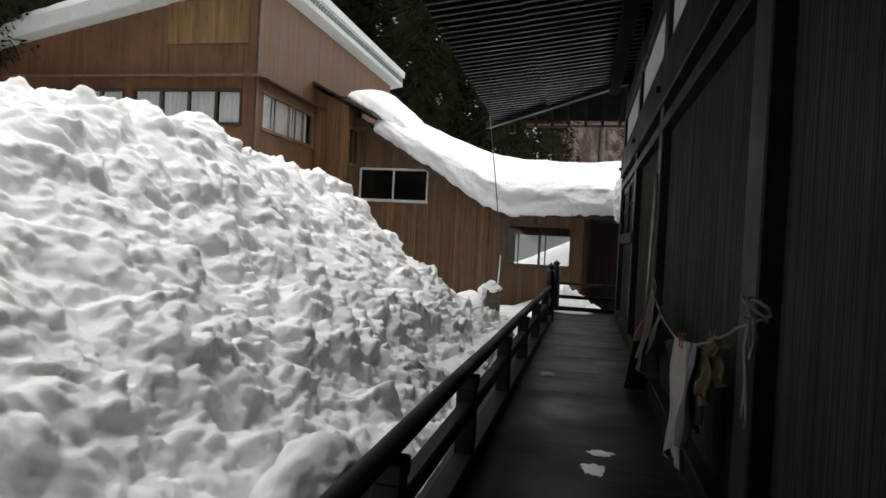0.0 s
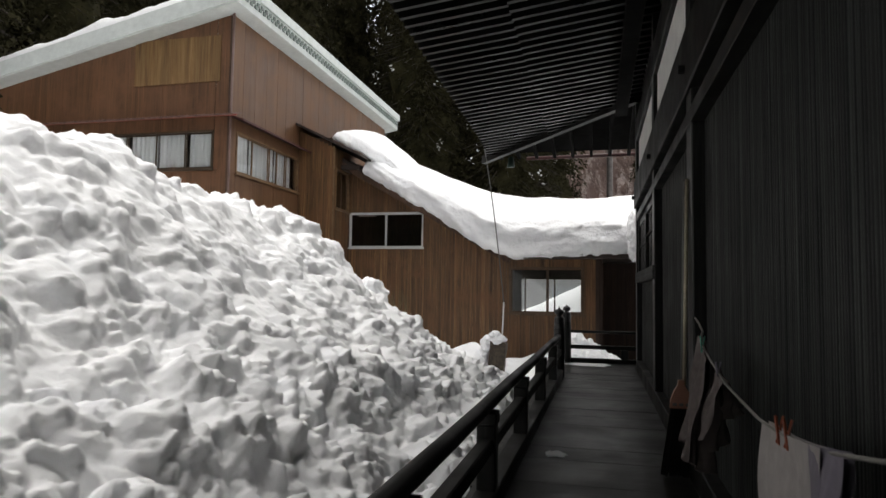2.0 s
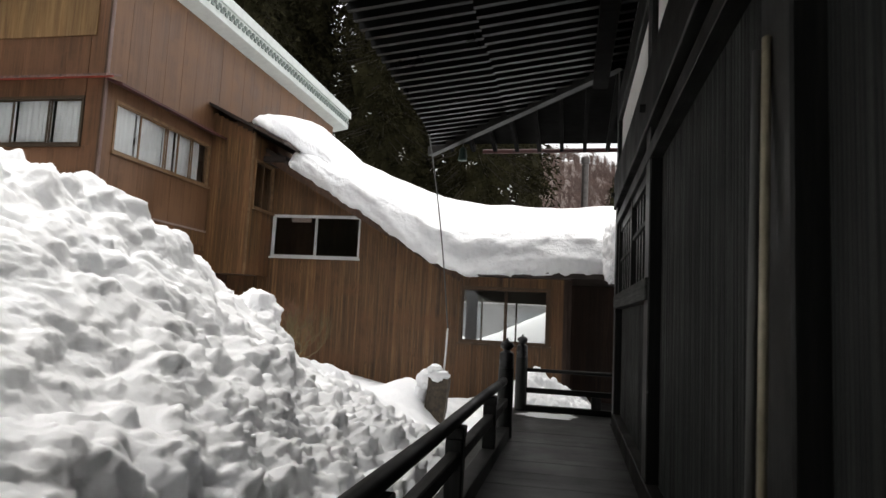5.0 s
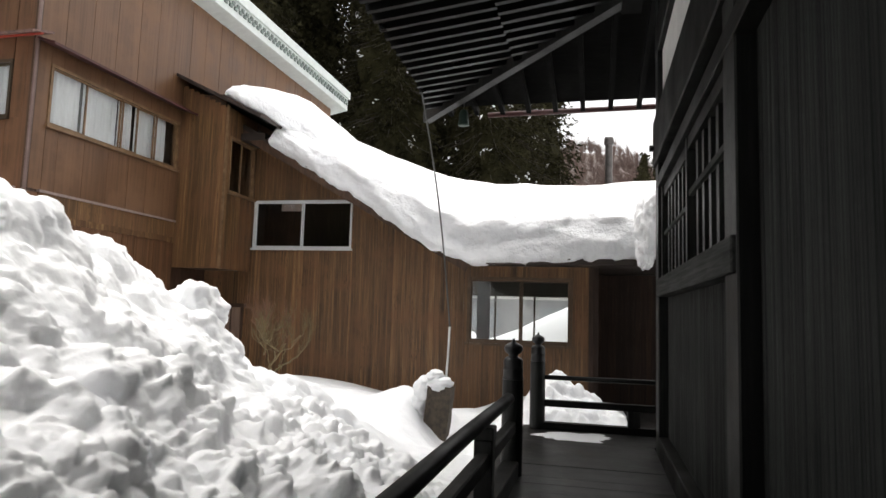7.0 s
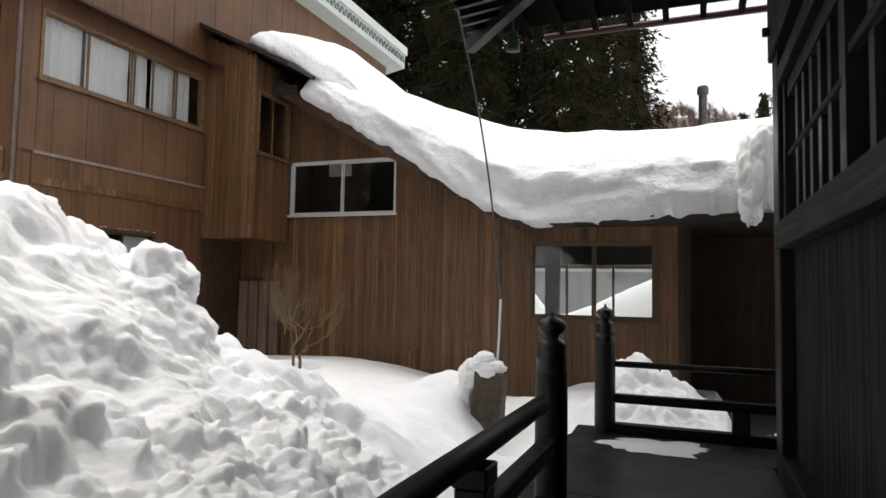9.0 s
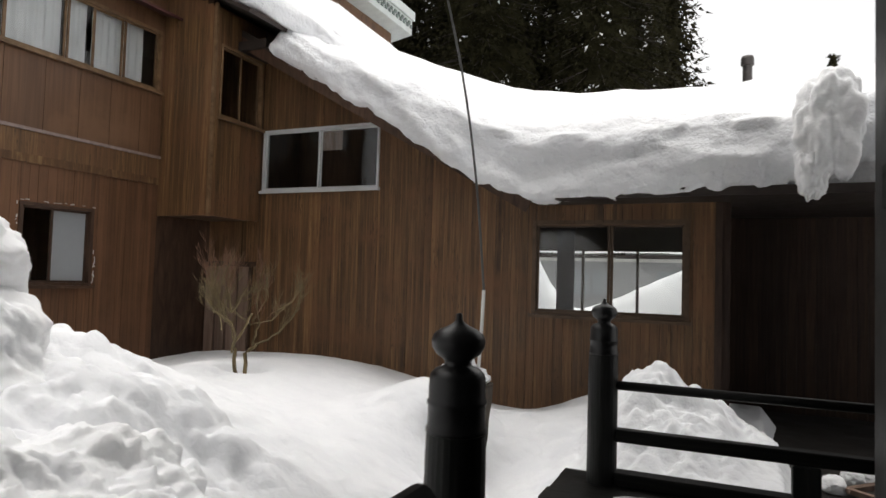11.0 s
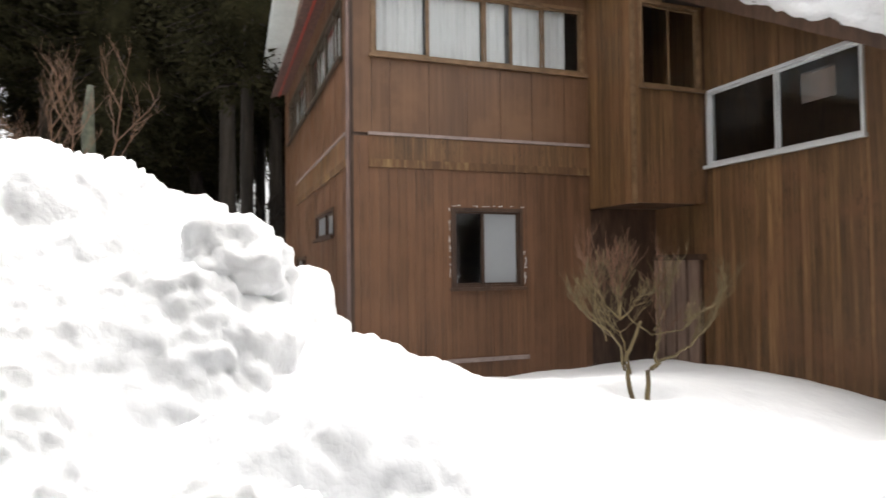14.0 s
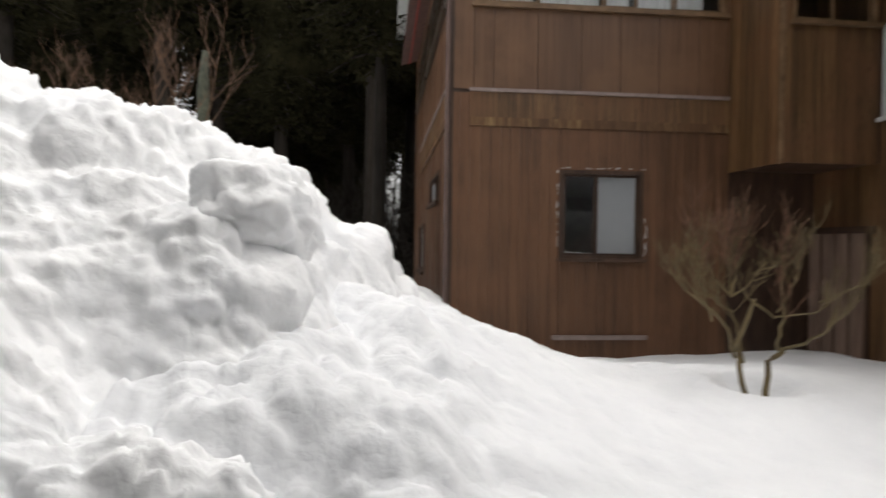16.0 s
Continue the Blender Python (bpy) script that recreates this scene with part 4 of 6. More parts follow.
def awning(axis, plane, out, u0, u1, z):
    """A sloping metal canopy over a row of windows with a red edge strip."""
    bm = bmesh.new()
    prof = [(0.0, z + 0.10), (0.32, z + 0.0), (0.32, z - 0.035), (0.30, z - 0.035), (0.30, z - 0.02), (0.0, z + 0.07)]
    rings = [[bm.verts.new((plane + out * d, u, h) if axis == "x" else (u, plane + out * d, h)) for d, h in prof] for u in (u0, u1)]
    for k in range(6):
        bm.faces.new((rings[0][k], rings[0][(k + 1) % 6], rings[1][(k + 1) % 6], rings[1][k]))
    bm.faces.new(rings[0][::-1])
    bm.faces.new(rings[1])
    return part("awning", bm, M_RED, house, "red-brown metal awning")


awning("x", AX + 0.016, 1, BY - 0.05, 15.62, 4.42)
under = awning("y", BY - 0.016, -1, -13.0, AX + 0.28, 4.46)
under.data.materials[0] = M_RUST
part("stripe", boxes((-13.0, AX + 0.27, BY - 0.20, BY - 0.165, 4.46, 4.485)), M_STRIPE, under, "red painted edge batten")
bm = bmesh.new()
n = 120
for k in range(n):
    y0 = 12.12 + k * (22.1 - 12.12) / n
    zz = 6.84 - (0.075 if k % 2 else 0.0)
    beam(bm, (-6.60, y0, zz - 0.015), (-6.60, y0 + 0.078, zz - 0.015), 0.03, 0.07)
tagged(part("corrugated_edge", bm, M_CORR, house_roof, "ribbed metal roof edge"), kind="stuff")
part("gutter", beam(bmesh.new(), (-6.57, 12.1, 7.0), (-6.57, 22.15, 7.0), 0.05, 0.2), M_WHITE_METAL, house_roof, "pale metal eaves trim")

# the bay that hangs in the inner corner
WIN_BAY = (15.58, 16.42, 3.06, 4.04)
bay = part("bay", wall_mesh("x", -6.03, -0.06, 15.5, 16.5, 1.78, 4.5, [WIN_BAY]), M_TRIM, house)
part("side_wall", boxes((AX, -6.09, 15.5, 15.56, 1.78, 4.75)), M_TRIM, bay)
part("underside", boxes((AX, -6.09, 15.56, 16.5, 1.78, 1.84)), M_TRIM, bay)
boarding(bay, M_SIDING_OLD, "y", 15.5, -0.012, AX + 0.02, -6.02, 1.76, lambda u: 4.98 - 0.49 * (u + 7), [], 0.105, seed=21)
boarding(bay, M_SIDING_OLD, "x", -6.03, 0.012, 15.5, 16.45, 1.76, 4.5, [WIN_BAY], 0.105, seed=22)
part("corner_trim", boxes((-6.05, -6.01, 15.475, 15.515, 1.75, 4.55)), M_WOOD_FRAME, bay)


def window(parent, axis, plane, out, hole, splits, mat, bar=0.035, sill=True, glass=None, frost=(), curtain=(), label=""):
    """A sliding window in an opening: outer frame, a sash round each pane, and the panes. splits: places of the joints along the wall."""
    u0, u1, z0, z1 = hole
    d = out * 0.02
    fr = [on_plane(axis, plane - out * 0.07, out * 0.10, *q) for q in ((u0, u1, z0, z0 + bar), (u0, u1, z1 - bar, z1), (u0, u0 + bar, z0 + bar, z1 - bar), (u1 - bar, u1, z0 + bar, z1 - bar))]
    w = part("window", boxes(*fr), mat, parent, label)
    if sill:
        part("sill", boxes(on_plane(axis, plane + out * 0.031, out * 0.04, u0 - 0.03, u1 + 0.03, z0 - 0.025, z0 + 0.012)), mat, w)
    edges = [u0 + bar, *splits, u1 - bar]
    st = bar * 0.6
    for k, (a, b) in enumerate(zip(edges, edges[1:])):
        at = plane + out * (-0.045 if k % 2 else -0.02)
        q = [(a, b, z0 + bar, z0 + bar + st), (a, b, z1 - bar - st, z1 - bar), (a, a + st, z0 + bar + st, z1 - bar - st), (b - st, b, z0 + bar + st, z1 - bar - st)]
        part("sash", boxes(*[on_plane(axis, at, out * 0.02, *r) for r in q]), mat, w)
        pane = part("pane", boxes(on_plane(axis, at, out * 0.005, a + st, b - st, z0 + bar + st, z1 - bar - st)), M_FROST if k in frost else (glass or M_GLASS), w)
        pane.visible_shadow = k in frost
    for c0, c1 in curtain:
        us = np.arange(c0, c1, 0.02)
        bm = bmesh.new()
        rows = []
        for zz in (z0 + 0.03, (z0 + z1) / 2, z1 - 0.02):
            row = []
            for u in us:
                fold = 0.016 * math.sin(u * 61) + 0.012 * math.sin(u * 23 + 1) + (0.006 * math.sin(u * 143) if zz < z1 - 0.1 else 0)
                p = plane - out * (0.11 + fold)
                row.append(bm.verts.new((p, u, zz) if axis == "x" else (u, p, zz)))
            rows.append(row)
        for r1, r2 in zip(rows, rows[1:]):
            for k in range(len(us) - 1):
                bm.faces.new((r1[k], r1[k + 1], r2[k + 1], r2[k]))
        part("curtain", bm, M_CURTAIN, w, "white net curtain", smooth=True)
    return w


window(house, "x", AX, 1, WIN_U, (13.41, 14.11, 14.46, 14.88), M_WOOD_FRAME, 0.04, curtain=((12.80, 13.39), (13.44, 14.08), (14.14, 14.43), (14.49, 15.26)), label="four-pane window with white net curtains")
window(house, "y", BY, -1, WIN_B, (-9.25, -8.575, -7.9), M_BRONZE_FRAME, 0.04, curtain=((-9.9, -9.28), (-9.22, -8.6), (-8.55, -7.93), (-7.87, -7.32)), label="row of curtained sliding windows")
window(house, "y", BY, -1, WIN_B3, (-12.06, -11.42, -10.78), M_BRONZE_FRAME, 0.04, curtain=((-12.6, -12.1), (-12.02, -11.46), (-11.38, -10.82), (-10.74, -10.2)), label="row of curtained sliding windows")
window(house, "x", AX, 1, WIN_S, (14.06,), M_TRIM, 0.04, frost=(1,), label="small window with one frosted pane")
window(house, "x", -6.03, 1, WIN_BAY, (16.0,), M_WOOD_FRAME, 0.035, label="dark window of the hanging bay")
window(house, "y", BY, -1, WIN_B1, (-8.6,), M_TRIM, 0.04, frost=(0, 1), label="low frosted window")
window(house, "y", BY, -1, WIN_B2, (-11.0,), M_TRIM, 0.04, frost=(0, 1), label="low frosted window")
bm = bmesh.new()
rnd = random.Random(61)
for k in range(46):
    e = rnd.random()
    if e < 0.4:
        u, h = rnd.uniform(13.63, 14.58), 1.765 + rnd.uniform(0, 0.02)
    elif e < 0.7:
        u, h = 13.645 - rnd.uniform(0, 0.015), rnd.uniform(0.85, 1.75)
    else:
        u, h = 14.575 + rnd.uniform(0, 0.03), rnd.uniform(0.85, 1.35)
    w, t = (rnd.uniform(0.01, 0.05), 0.006) if e < 0.4 else (0.007, rnd.uniform(0.012, 0.05))
    box(bm, AX + 0.012, AX + 0.021, u - w / 2, u + w / 2, h - t / 2, h + t / 2)
tagged(part("paint_flecks", bm, M_PVC, house, "flecks of old white paint"), kind="stuff")
# boarded door under the bay
door = part("door", boxes((-6.93, -6.1, 16.45, 16.475, -0.5, 1.12)), M_TRIM, house, "pale weathered slatted door")
for k in range(4):
    piece("slat", door, M_SLAT, -6.92 + k * 0.205, -6.92 + k * 0.205 + 0.165, 16.425, 16.45, -0.5, 1.12)
part("lintel", boxes((-6.94, -6.05, 16.40, 16.48, 1.12, 1.19)), M_TRIM, door)

# ---- connecting wing ----
CY = 16.5


def wing_top(x):
    return float(np.interp(x, [-7, -5.46, -1.9, 1.5], [4.9, 4.05, 1.97, 1.97]))


WIN_1 = (-6.0, -4.09, 2.19, 3.07)
WIN_2 = (-1.95, -0.31, 0.70, 1.69)
wing = thing("connecting_wing", (-3, 17.5, -0.7), "low brown boarded wing joining the houses under deep snow", "house wing")
wing_bm = bmesh.new()
for x0, x1, zt, hs in ((-6.95, -4.09, 2.9, [WIN_1]), (-4.09, -1.95, 1.97, []), (-1.95, 0.03, 1.97, [WIN_2])):
    for b in slab("y", CY, 0.1, x0, x1, -0.8, zt, hs):
        box(wing_bm, *b)
for k in range(40):
    x0 = -6.95 + k * 0.127
    lo = 2.9 if x0 < -4.1 else 1.97
    if x0 < -4.1 and WIN_1[0] - 0.13 < x0:
        lo = 3.07
    if wing_top(x0 + 0.127) - 0.03 > lo:
        box(wing_bm, x0, x0 + 0.127, CY, CY + 0.1, lo, wing_top(x0 + 0.127) - 0.02)
        if -6.60 < x0 < -6.15:
            box(wing_bm, x0, x0 + 0.127, 18.6, 18.7, 1.97, 3.22)
            box(wing_bm, x0, x0 + 0.127, 18.6, 18.7, 3.63, wing_top(x0 + 0.127) - 0.02)
        else:
            box(wing_bm, x0, x0 + 0.127, 18.6, 18.7, 1.97, wing_top(x0 + 0.127) - 0.02)
wing_wall = part("wall", wing_bm, M_TRIM, wing)
boarding(wing_wall, M_SIDING_OLD, "y", CY, -0.014, -6.95, 0.03, -0.75, wing_top, [WIN_1, WIN_2], 0.105, seed=31)
BACK = (-3.4, 1.2, 0.45, 1.5)
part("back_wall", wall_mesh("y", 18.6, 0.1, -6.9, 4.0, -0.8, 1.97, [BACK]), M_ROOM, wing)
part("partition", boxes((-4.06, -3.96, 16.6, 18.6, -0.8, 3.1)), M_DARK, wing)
part("partition", boxes((0.03, 0.13, 16.5, 18.28, -0.8, 1.93)), M_SIDING_SHADE, wing)
for x0 in (-3.37, -2.6, -1.84, -1.07, -0.30, 0.45, 1.17):
    part("mullion", boxes((x0 - 0.018, x0 + 0.018, 18.6, 18.66, 0.45, 1.5)), M_BRONZE_FRAME, wing)
part("curtain", boxes((-2.15, -1.90, 18.3, 18.33, 0.3, 1.8)), M_GREYCLOTH, wing, "grey hanging curtain")
part("floor", boxes((-6.9, 0.03, 16.6, 18.6, -0.8, -0.1)), M_ROOM, wing)
# Recess boards carry the roof's shade in their siding colour.
recess = part("wall", boxes((0.13, 4.2, 18.28, 18.30, -0.8, 1.93)), M_SIDING_SHADE, wing)
boarding(recess, M_SIDING_SHADE, "y", 18.28, -0.014, 0.13, 3.6, -0.75, 1.92, [], 0.105, seed=33)
rb = bmesh.new()
for y0, y1 in ((15.95, 19.2),):
    xs = (-6.9, -1.9, 4.2)
    zs = (4.77, 1.93, 1.93)
    lo = [[rb.verts.new((a, yy, b + (0 if yy < 17 else 0.0))) for a, b in zip(xs, zs)] for yy in (y0, y1)]
    hi = [[rb.verts.new((a, yy, b + 0.09)) for a, b in zip(xs, zs)] for yy in (y0, y1)]
    for i in (0, 1):
        rb.faces.new((lo[0][i], lo[0][i + 1], lo[1][i + 1], lo[1][i]))
        rb.faces.new((hi[0][i], hi[0][i + 1], hi[1][i + 1], hi[1][i]))
        rb.faces.new((lo[0][i], lo[0][i + 1], hi[0][i + 1], hi[0][i]))
        rb.faces.new((lo[1][i], lo[1][i + 1], hi[1][i + 1], hi[1][i]))
part("roof", rb, M_ROOF, wing, "dark metal roof edge")
ub = beam(bmesh.new(), (-7.0, 17.2, 5.10), (-5.30, 17.2, 4.27), 3.84, 0.05)
part("roof", ub, M_ROOF, wing, "dark lean-to roof")


window(wing, "y", CY, -1, WIN_1, (-5.05,), M_ALU, 0.034, label="white aluminium sliding window")
window(wing, "y", CY, -1, (WIN_2[0] - 0.04, WIN_2[1] + 0.04, WIN_2[2] - 0.05, WIN_2[3] + 0.06), (-1.10,), M_FRAME_DULL, 0.048, label="brown framed window looking through the wing")
part("corner_board", boxes((-0.02, 0.05, CY - 0.03, CY - 0.012, -0.75, 1.95)), M_TRIM, wing)
part("verge_board", beam(bmesh.new(), (-6.6, 15.97, 4.52), (-1.9, 15.97, 1.86), 0.03, 0.14), M_TRIM, wing)
part("beam_end", boxes((-6.02, -5.55, 15.9, 16.5, 4.05, 4.17)), M_ROOF, wing)


def snow_block(at, size, seed, label="rounded block of snow resting on the heap", ragged=1.0):
    bm = bmesh.new()
    bmesh.ops.create_icosphere(bm, subdivisions=5, radius=1.0)
    off = Vector((seed * 3.1, seed * 1.7, 0))
    for v in bm.verts:
        p = v.co.copy()
        m = max(abs(p.x), abs(p.y), abs(p.z))
        k = (0.82 + 0.18 / m ** 0.8) * (1 + 0.22 * noise.noise(p * 1.2 + off) + ragged * (0.10 * noise.noise(p * 2.5 + off) + 0.04 * noise.noise(p * 6 + off) + 0.02 * noise.noise(p * 13 + off)))
        v.co = Vector(at) + Vector((p.x * size[0], p.y * size[1], p.z * size[2])) * k
    return solo("snow_block", bm, M_SNOW, label, "snow", "blocks on the snow pile", smooth=True)


def roof_snow(name, x0, x1, fronts, back, bottom, top, label, seed, blunt=0.30):
    """Deep snow on a roof, lofted along x: a bulging cut front, and a rounded upper side."""
    xs, n = np.arange(x0, x1 + 0.001, 0.025), 80
    V = []
    for x in xs:
        zb, zt = np.interp(x, *bottom), np.interp(x, *top)
        hgt = zt - zb
        front = np.interp(x, *fronts)
        ends = min(1.0, max(0.0, (x - x0) / blunt), max(0.0, (x1 - x) / 0.30))
        e = math.sqrt(max(0.0, 1 - (1 - ends) ** 2))
        prof = [(front + 0.25, zb), (front + 0.02, zb + 0.01), (front - 0.04, zb + 0.14 * hgt), (front - 0.02, zb + 0.30 * hgt), (front + 0.05, zb + 0.43 * hgt), (front + 0.22, zb + 0.52 * hgt), (front + 0.6, zb + 0.68 * hgt), (front + 1.1, zb + 0.87 * hgt), (front + 1.6, zb + hgt), (back - 0.3, zb + hgt * 1.02), (back, zb)]
        d = np.cumsum([0] + [math.dist(a, b) for a, b in zip(prof, prof[1:])])
        s = np.linspace(0, d[-1], n)
        yy, zz = np.interp(s, d, [p[0] for p in prof]), np.interp(s, d, [p[1] for p in prof])
        V.append(np.stack([np.full(n, x), yy, zb + (zz - zb) * (0.25 + 0.75 * e)], -1))
    V = np.array(V)
    X, S = V[..., 0], np.cumsum(np.linalg.norm(np.diff(V, axis=1, prepend=V[:, :1]), axis=-1), axis=1)
    front = np.interp(X, *fronts)
    layer = fbm(X * 0.8, S * 0.8 + 7, seed + 50, 3)
    clod = lumps3(np.stack([X, S * 1.6, layer], -1).reshape(-1, 3), 0.5, seed + 3, 0.75).reshape(X.shape)
    fine = lumps3(np.stack([X, S * 1.5, layer], -1).reshape(-1, 3), 0.17, seed + 5, 0.75).reshape(X.shape)
    rough = (fbm(X * 1.3, S * 3.8, seed, 4) - 0.5) * 0.34 + (fbm(X * 5, S * 13, seed + 9, 4) - 0.5) * 0.06 + 0.045 * (clod - 0.3) + 0.022 * (fine - 0.3) + 0.035 * np.abs(np.sin((S + 0.25 * layer) * 17))
    face = np.clip((front + 0.45 - V[..., 1]) / 0.4, 0.10, 1)
    V[..., 1] -= rough * face
    V[..., 2] += (fbm(X * 1.3, S * 1.3, seed + 20, 3) - 0.5) * 0.10 * (V[..., 1] > front + 0.1)
    V[..., 2] += (fbm(X * 6, S * 0 + 3, seed + 30, 3) - 0.5) * 0.09 * (S < 0.5)
    a, b = V.shape[:2]
    idx = np.arange(a * b).reshape(a, b)
    q = np.stack([idx[:-1, :-1], idx[1:, :-1], idx[1:, 1:], idx[:-1, 1:]], -1).reshape(-1, 4)
    return tagged(grid_mesh(name, V.reshape(-1, 3), q, M_SNOW_ROOF), label, "snow", kind="stuff")


roof_snow("roof_snow", -5.45, 2.4, ([-6, 2], [15.92, 15.92]), 19.0, ([-6.9, -5.46, -4.1, -3.08, -2.5, -1.86, -0.7, 0.6, 1.1, 2.4], [4.85, 3.95, 3.10, 2.50, 2.12, 1.92, 1.95, 2.0, 2.2, 2.6]),
          ([-7, -5.9, -4.85, -3.8, -2.6, -1.7, -0.4, 1.2], [5.9, 5.3, 4.6, 4.15, 3.68, 3.53, 3.47, 3.56]), "metre-deep snow sagging over the wing's roof edge", 71, 0.10)
roof_snow("roof_snow", -6.0, -4.6, ([-5.55, -5.3, -5.05], [15.42, 15.80, 16.35]), 18.8, ([-7, -5.08, -4.95, -4.2], [5.15, 4.21, 4.1, 3.6]), ([-7, -6.6, -6, -5.4, -4.9, -4.2], [5.3, 5.35, 5.36, 5.15, 4.75, 4.1]), "rounded snow cap on the lean-to roof", 83)
snow_block((0.92, 15.84, 2.50), (0.27, 0.24, 0.50), 12, "slab of snow slumping off the wing's roof end", 2.6)
snow_block((0.78, 15.76, 2.12), (0.13, 0.15, 0.26), 17, "ragged lump of snow hanging off the wing's roof end", 2.6)


# ---- snow on the house roof ----
def house_roof_snow(x, y):
    edge = np.clip(np.minimum(np.minimum((-7.6 - x) / 0.35, (x + 13.8) / 0.3), np.minimum((y - 12.28) / 0.3, (22 - y) / 0.3)), 0, 1)
    return 6.84 + 0.21 * (x + 7.17) + (0.36 + 0.25 * (fbm(x * 0.8, y * 0.8, 91, 4) - 0.5) + 0.05 * lumps(x, y, 0.3, 95)) * np.sqrt(1 - (1 - edge) ** 2)


tagged(sheet("roof_snow", np.arange(-13.8, -7.58, 0.05), np.arange(12.26, 22.0, 0.06), house_roof_snow, M_SNOW_ROOF), "deep old snow on the house's shed roof", "snow", kind="stuff")


# ---- loose snow blocks ----
snow_block((-3.49, 11.20, 1.05), (0.26, 0.29, 0.28), 1, "large rounded block of snow perched on the heap", 2.0)
snow_block((-4.05, 6.0, 2.28), (0.18, 0.17, 0.16), 2)
snow_block((-4.1, 5.2, 2.22), (0.24, 0.2, 0.17), 3)
snow_block((-0.98, 2.35, 0.20), (0.20, 0.34, 0.24), 5)

rnd = random.Random(51)
for k in range(5):
    cx, cy, ang = rnd.uniform(0.75, 1.5), rnd.uniform(14.2, 15.6), rnd.uniform(0, 3.1)
    ln = rnd.uniform(0.18, 0.38)
    solo("offcut", beam(bmesh.new(), (cx, cy, -0.45), (cx + math.cos(ang) * ln, cy + math.sin(ang) * ln, -0.40), 0.06, 0.035), M_SLAT, "grey offcut of weathered timber lying on the earth", "timber offcut", "offcuts by the wing")
for k in range(4):
    snow_block((rnd.uniform(0.7, 1.6), rnd.uniform(14.0, 15.6), -0.44), (0.09, 0.11, 0.07), 20 + k, "small lump of fallen snow on the earth")

# ---- stone post, pipe and wire ----
stone = thing("stone_post", (-1.92, 14.4, -0.7), "leaning old stone post capped with snow", "post")
bm = bmesh.new()
beam(bm, (-2.0, 14.42, -0.8), (-1.90, 14.38, 0.18), 0.33, 0.22, (0, 1, 0))
bmesh.ops.subdivide_edges(bm, edges=list(bm.edges), cuts=5, use_grid_fill=True)
for v in bm.verts:
    v.co += Vector((noise.noise(v.co * 6), noise.noise(v.co * 6 + Vector((9, 0, 0))), noise.noise(v.co * 6 + Vector((0, 9, 0))))) * 0.02
part("shaft", bm, M_CONCRETE, stone)
bm = bmesh.new()
for c, r in (((-1.92, 14.38, 0.20), (0.18, 0.16, 0.10)), ((-2.14, 14.42, 0.12), (0.14, 0.17, 0.16)), ((-1.98, 14.38, 0.29), (0.12, 0.12, 0.09)), ((-2.20, 14.44, -0.12), (0.11, 0.15, 0.22)), ((-2.16, 14.46, -0.42), (0.10, 0.14, 0.2))):
    t = bmesh.new()
    bmesh.ops.create_icosphere(t, subdivisions=4, radius=1)
    for v in t.verts:
        v.co = Vector(c) + Vector((v.co.x * r[0], v.co.y * r[1], v.co.z * r[2])) * (1 + 0.28 * noise.noise(v.co * 2.2 + Vector(c)) + 0.12 * noise.noise(v.co * 6 + Vector(c)))
    me = bpy.data.meshes.new("tmp")
    t.to_mesh(me)
    bm.from_mesh(me)
    bpy.data.meshes.remove(me)
    t.free()
part("snow_cap", bm, M_SNOW_SOFT, stone, "cap of fresh snow", smooth=True)
solo("pipe", tube(bmesh.new(), [(-1.845, 14.4, 0.22), (-1.825, 14.4, 0.55), (-1.812, 14.4, 0.955)], 0.015, 10), M_PVC, "white plastic pipe standing in the stone post's snow", "pipe", smooth=True)
wire_pts = [(-2.13 + 0.318 * u - 0.04 * math.sin(u * math.pi), 13.57 + 0.83 * u + 0.37 * math.sin(u * math.pi), 4.15 - 3.195 * u + 0.10 * math.sin(u * math.pi)) for u in [k / 14 for k in range(15)]]
solo("wire", tube(bmesh.new(), wire_pts, 0.011, 6), M_CABLE, "thin grey cable hanging from the eaves", "cable", smooth=True)

# ---- wind bell, chimney ----
bell = thing("wind_bell", (-1.68, 14.3, 3.6), "small green bronze bell hung under the eaves corner", "bell")
part("body", lathe(bmesh.new(), (-1.68, 14.3, 3.68), [(0.08, 0.0), (0.075, 0.02), (0.065, 0.10), (0.06, 0.17), (0.042, 0.21), (0.01, 0.22)], 16), M_VERDIGRIS, bell, smooth=True)
part("hanger", tube(bmesh.new(), [(-1.68, 14.3, 3.89), (-1.68, 14.3, 4.05)], 0.006, 6), M_CABLE, bell)
flue = thing("chimney", (0.50, 28, -0.8), "tall weathered steel stove chimney with a cap", "chimney")
part("pipe", lathe(bmesh.new(), (0.50, 28, -0.8), [(0.12, 0), (0.12, 5.6), (0.126, 5.62), (0.126, 5.7), (0.12, 5.72), (0.12, 7.75)], 20), M_STEEL, flue)
part("cap", lathe(bmesh.new(), (0.50, 28, 6.95), [(0.12, 0), (0.165, 0.02), (0.165, 0.2), (0.14, 0.26), (0.02, 0.28)], 20), M_STEEL, flue, "dark steel cap")


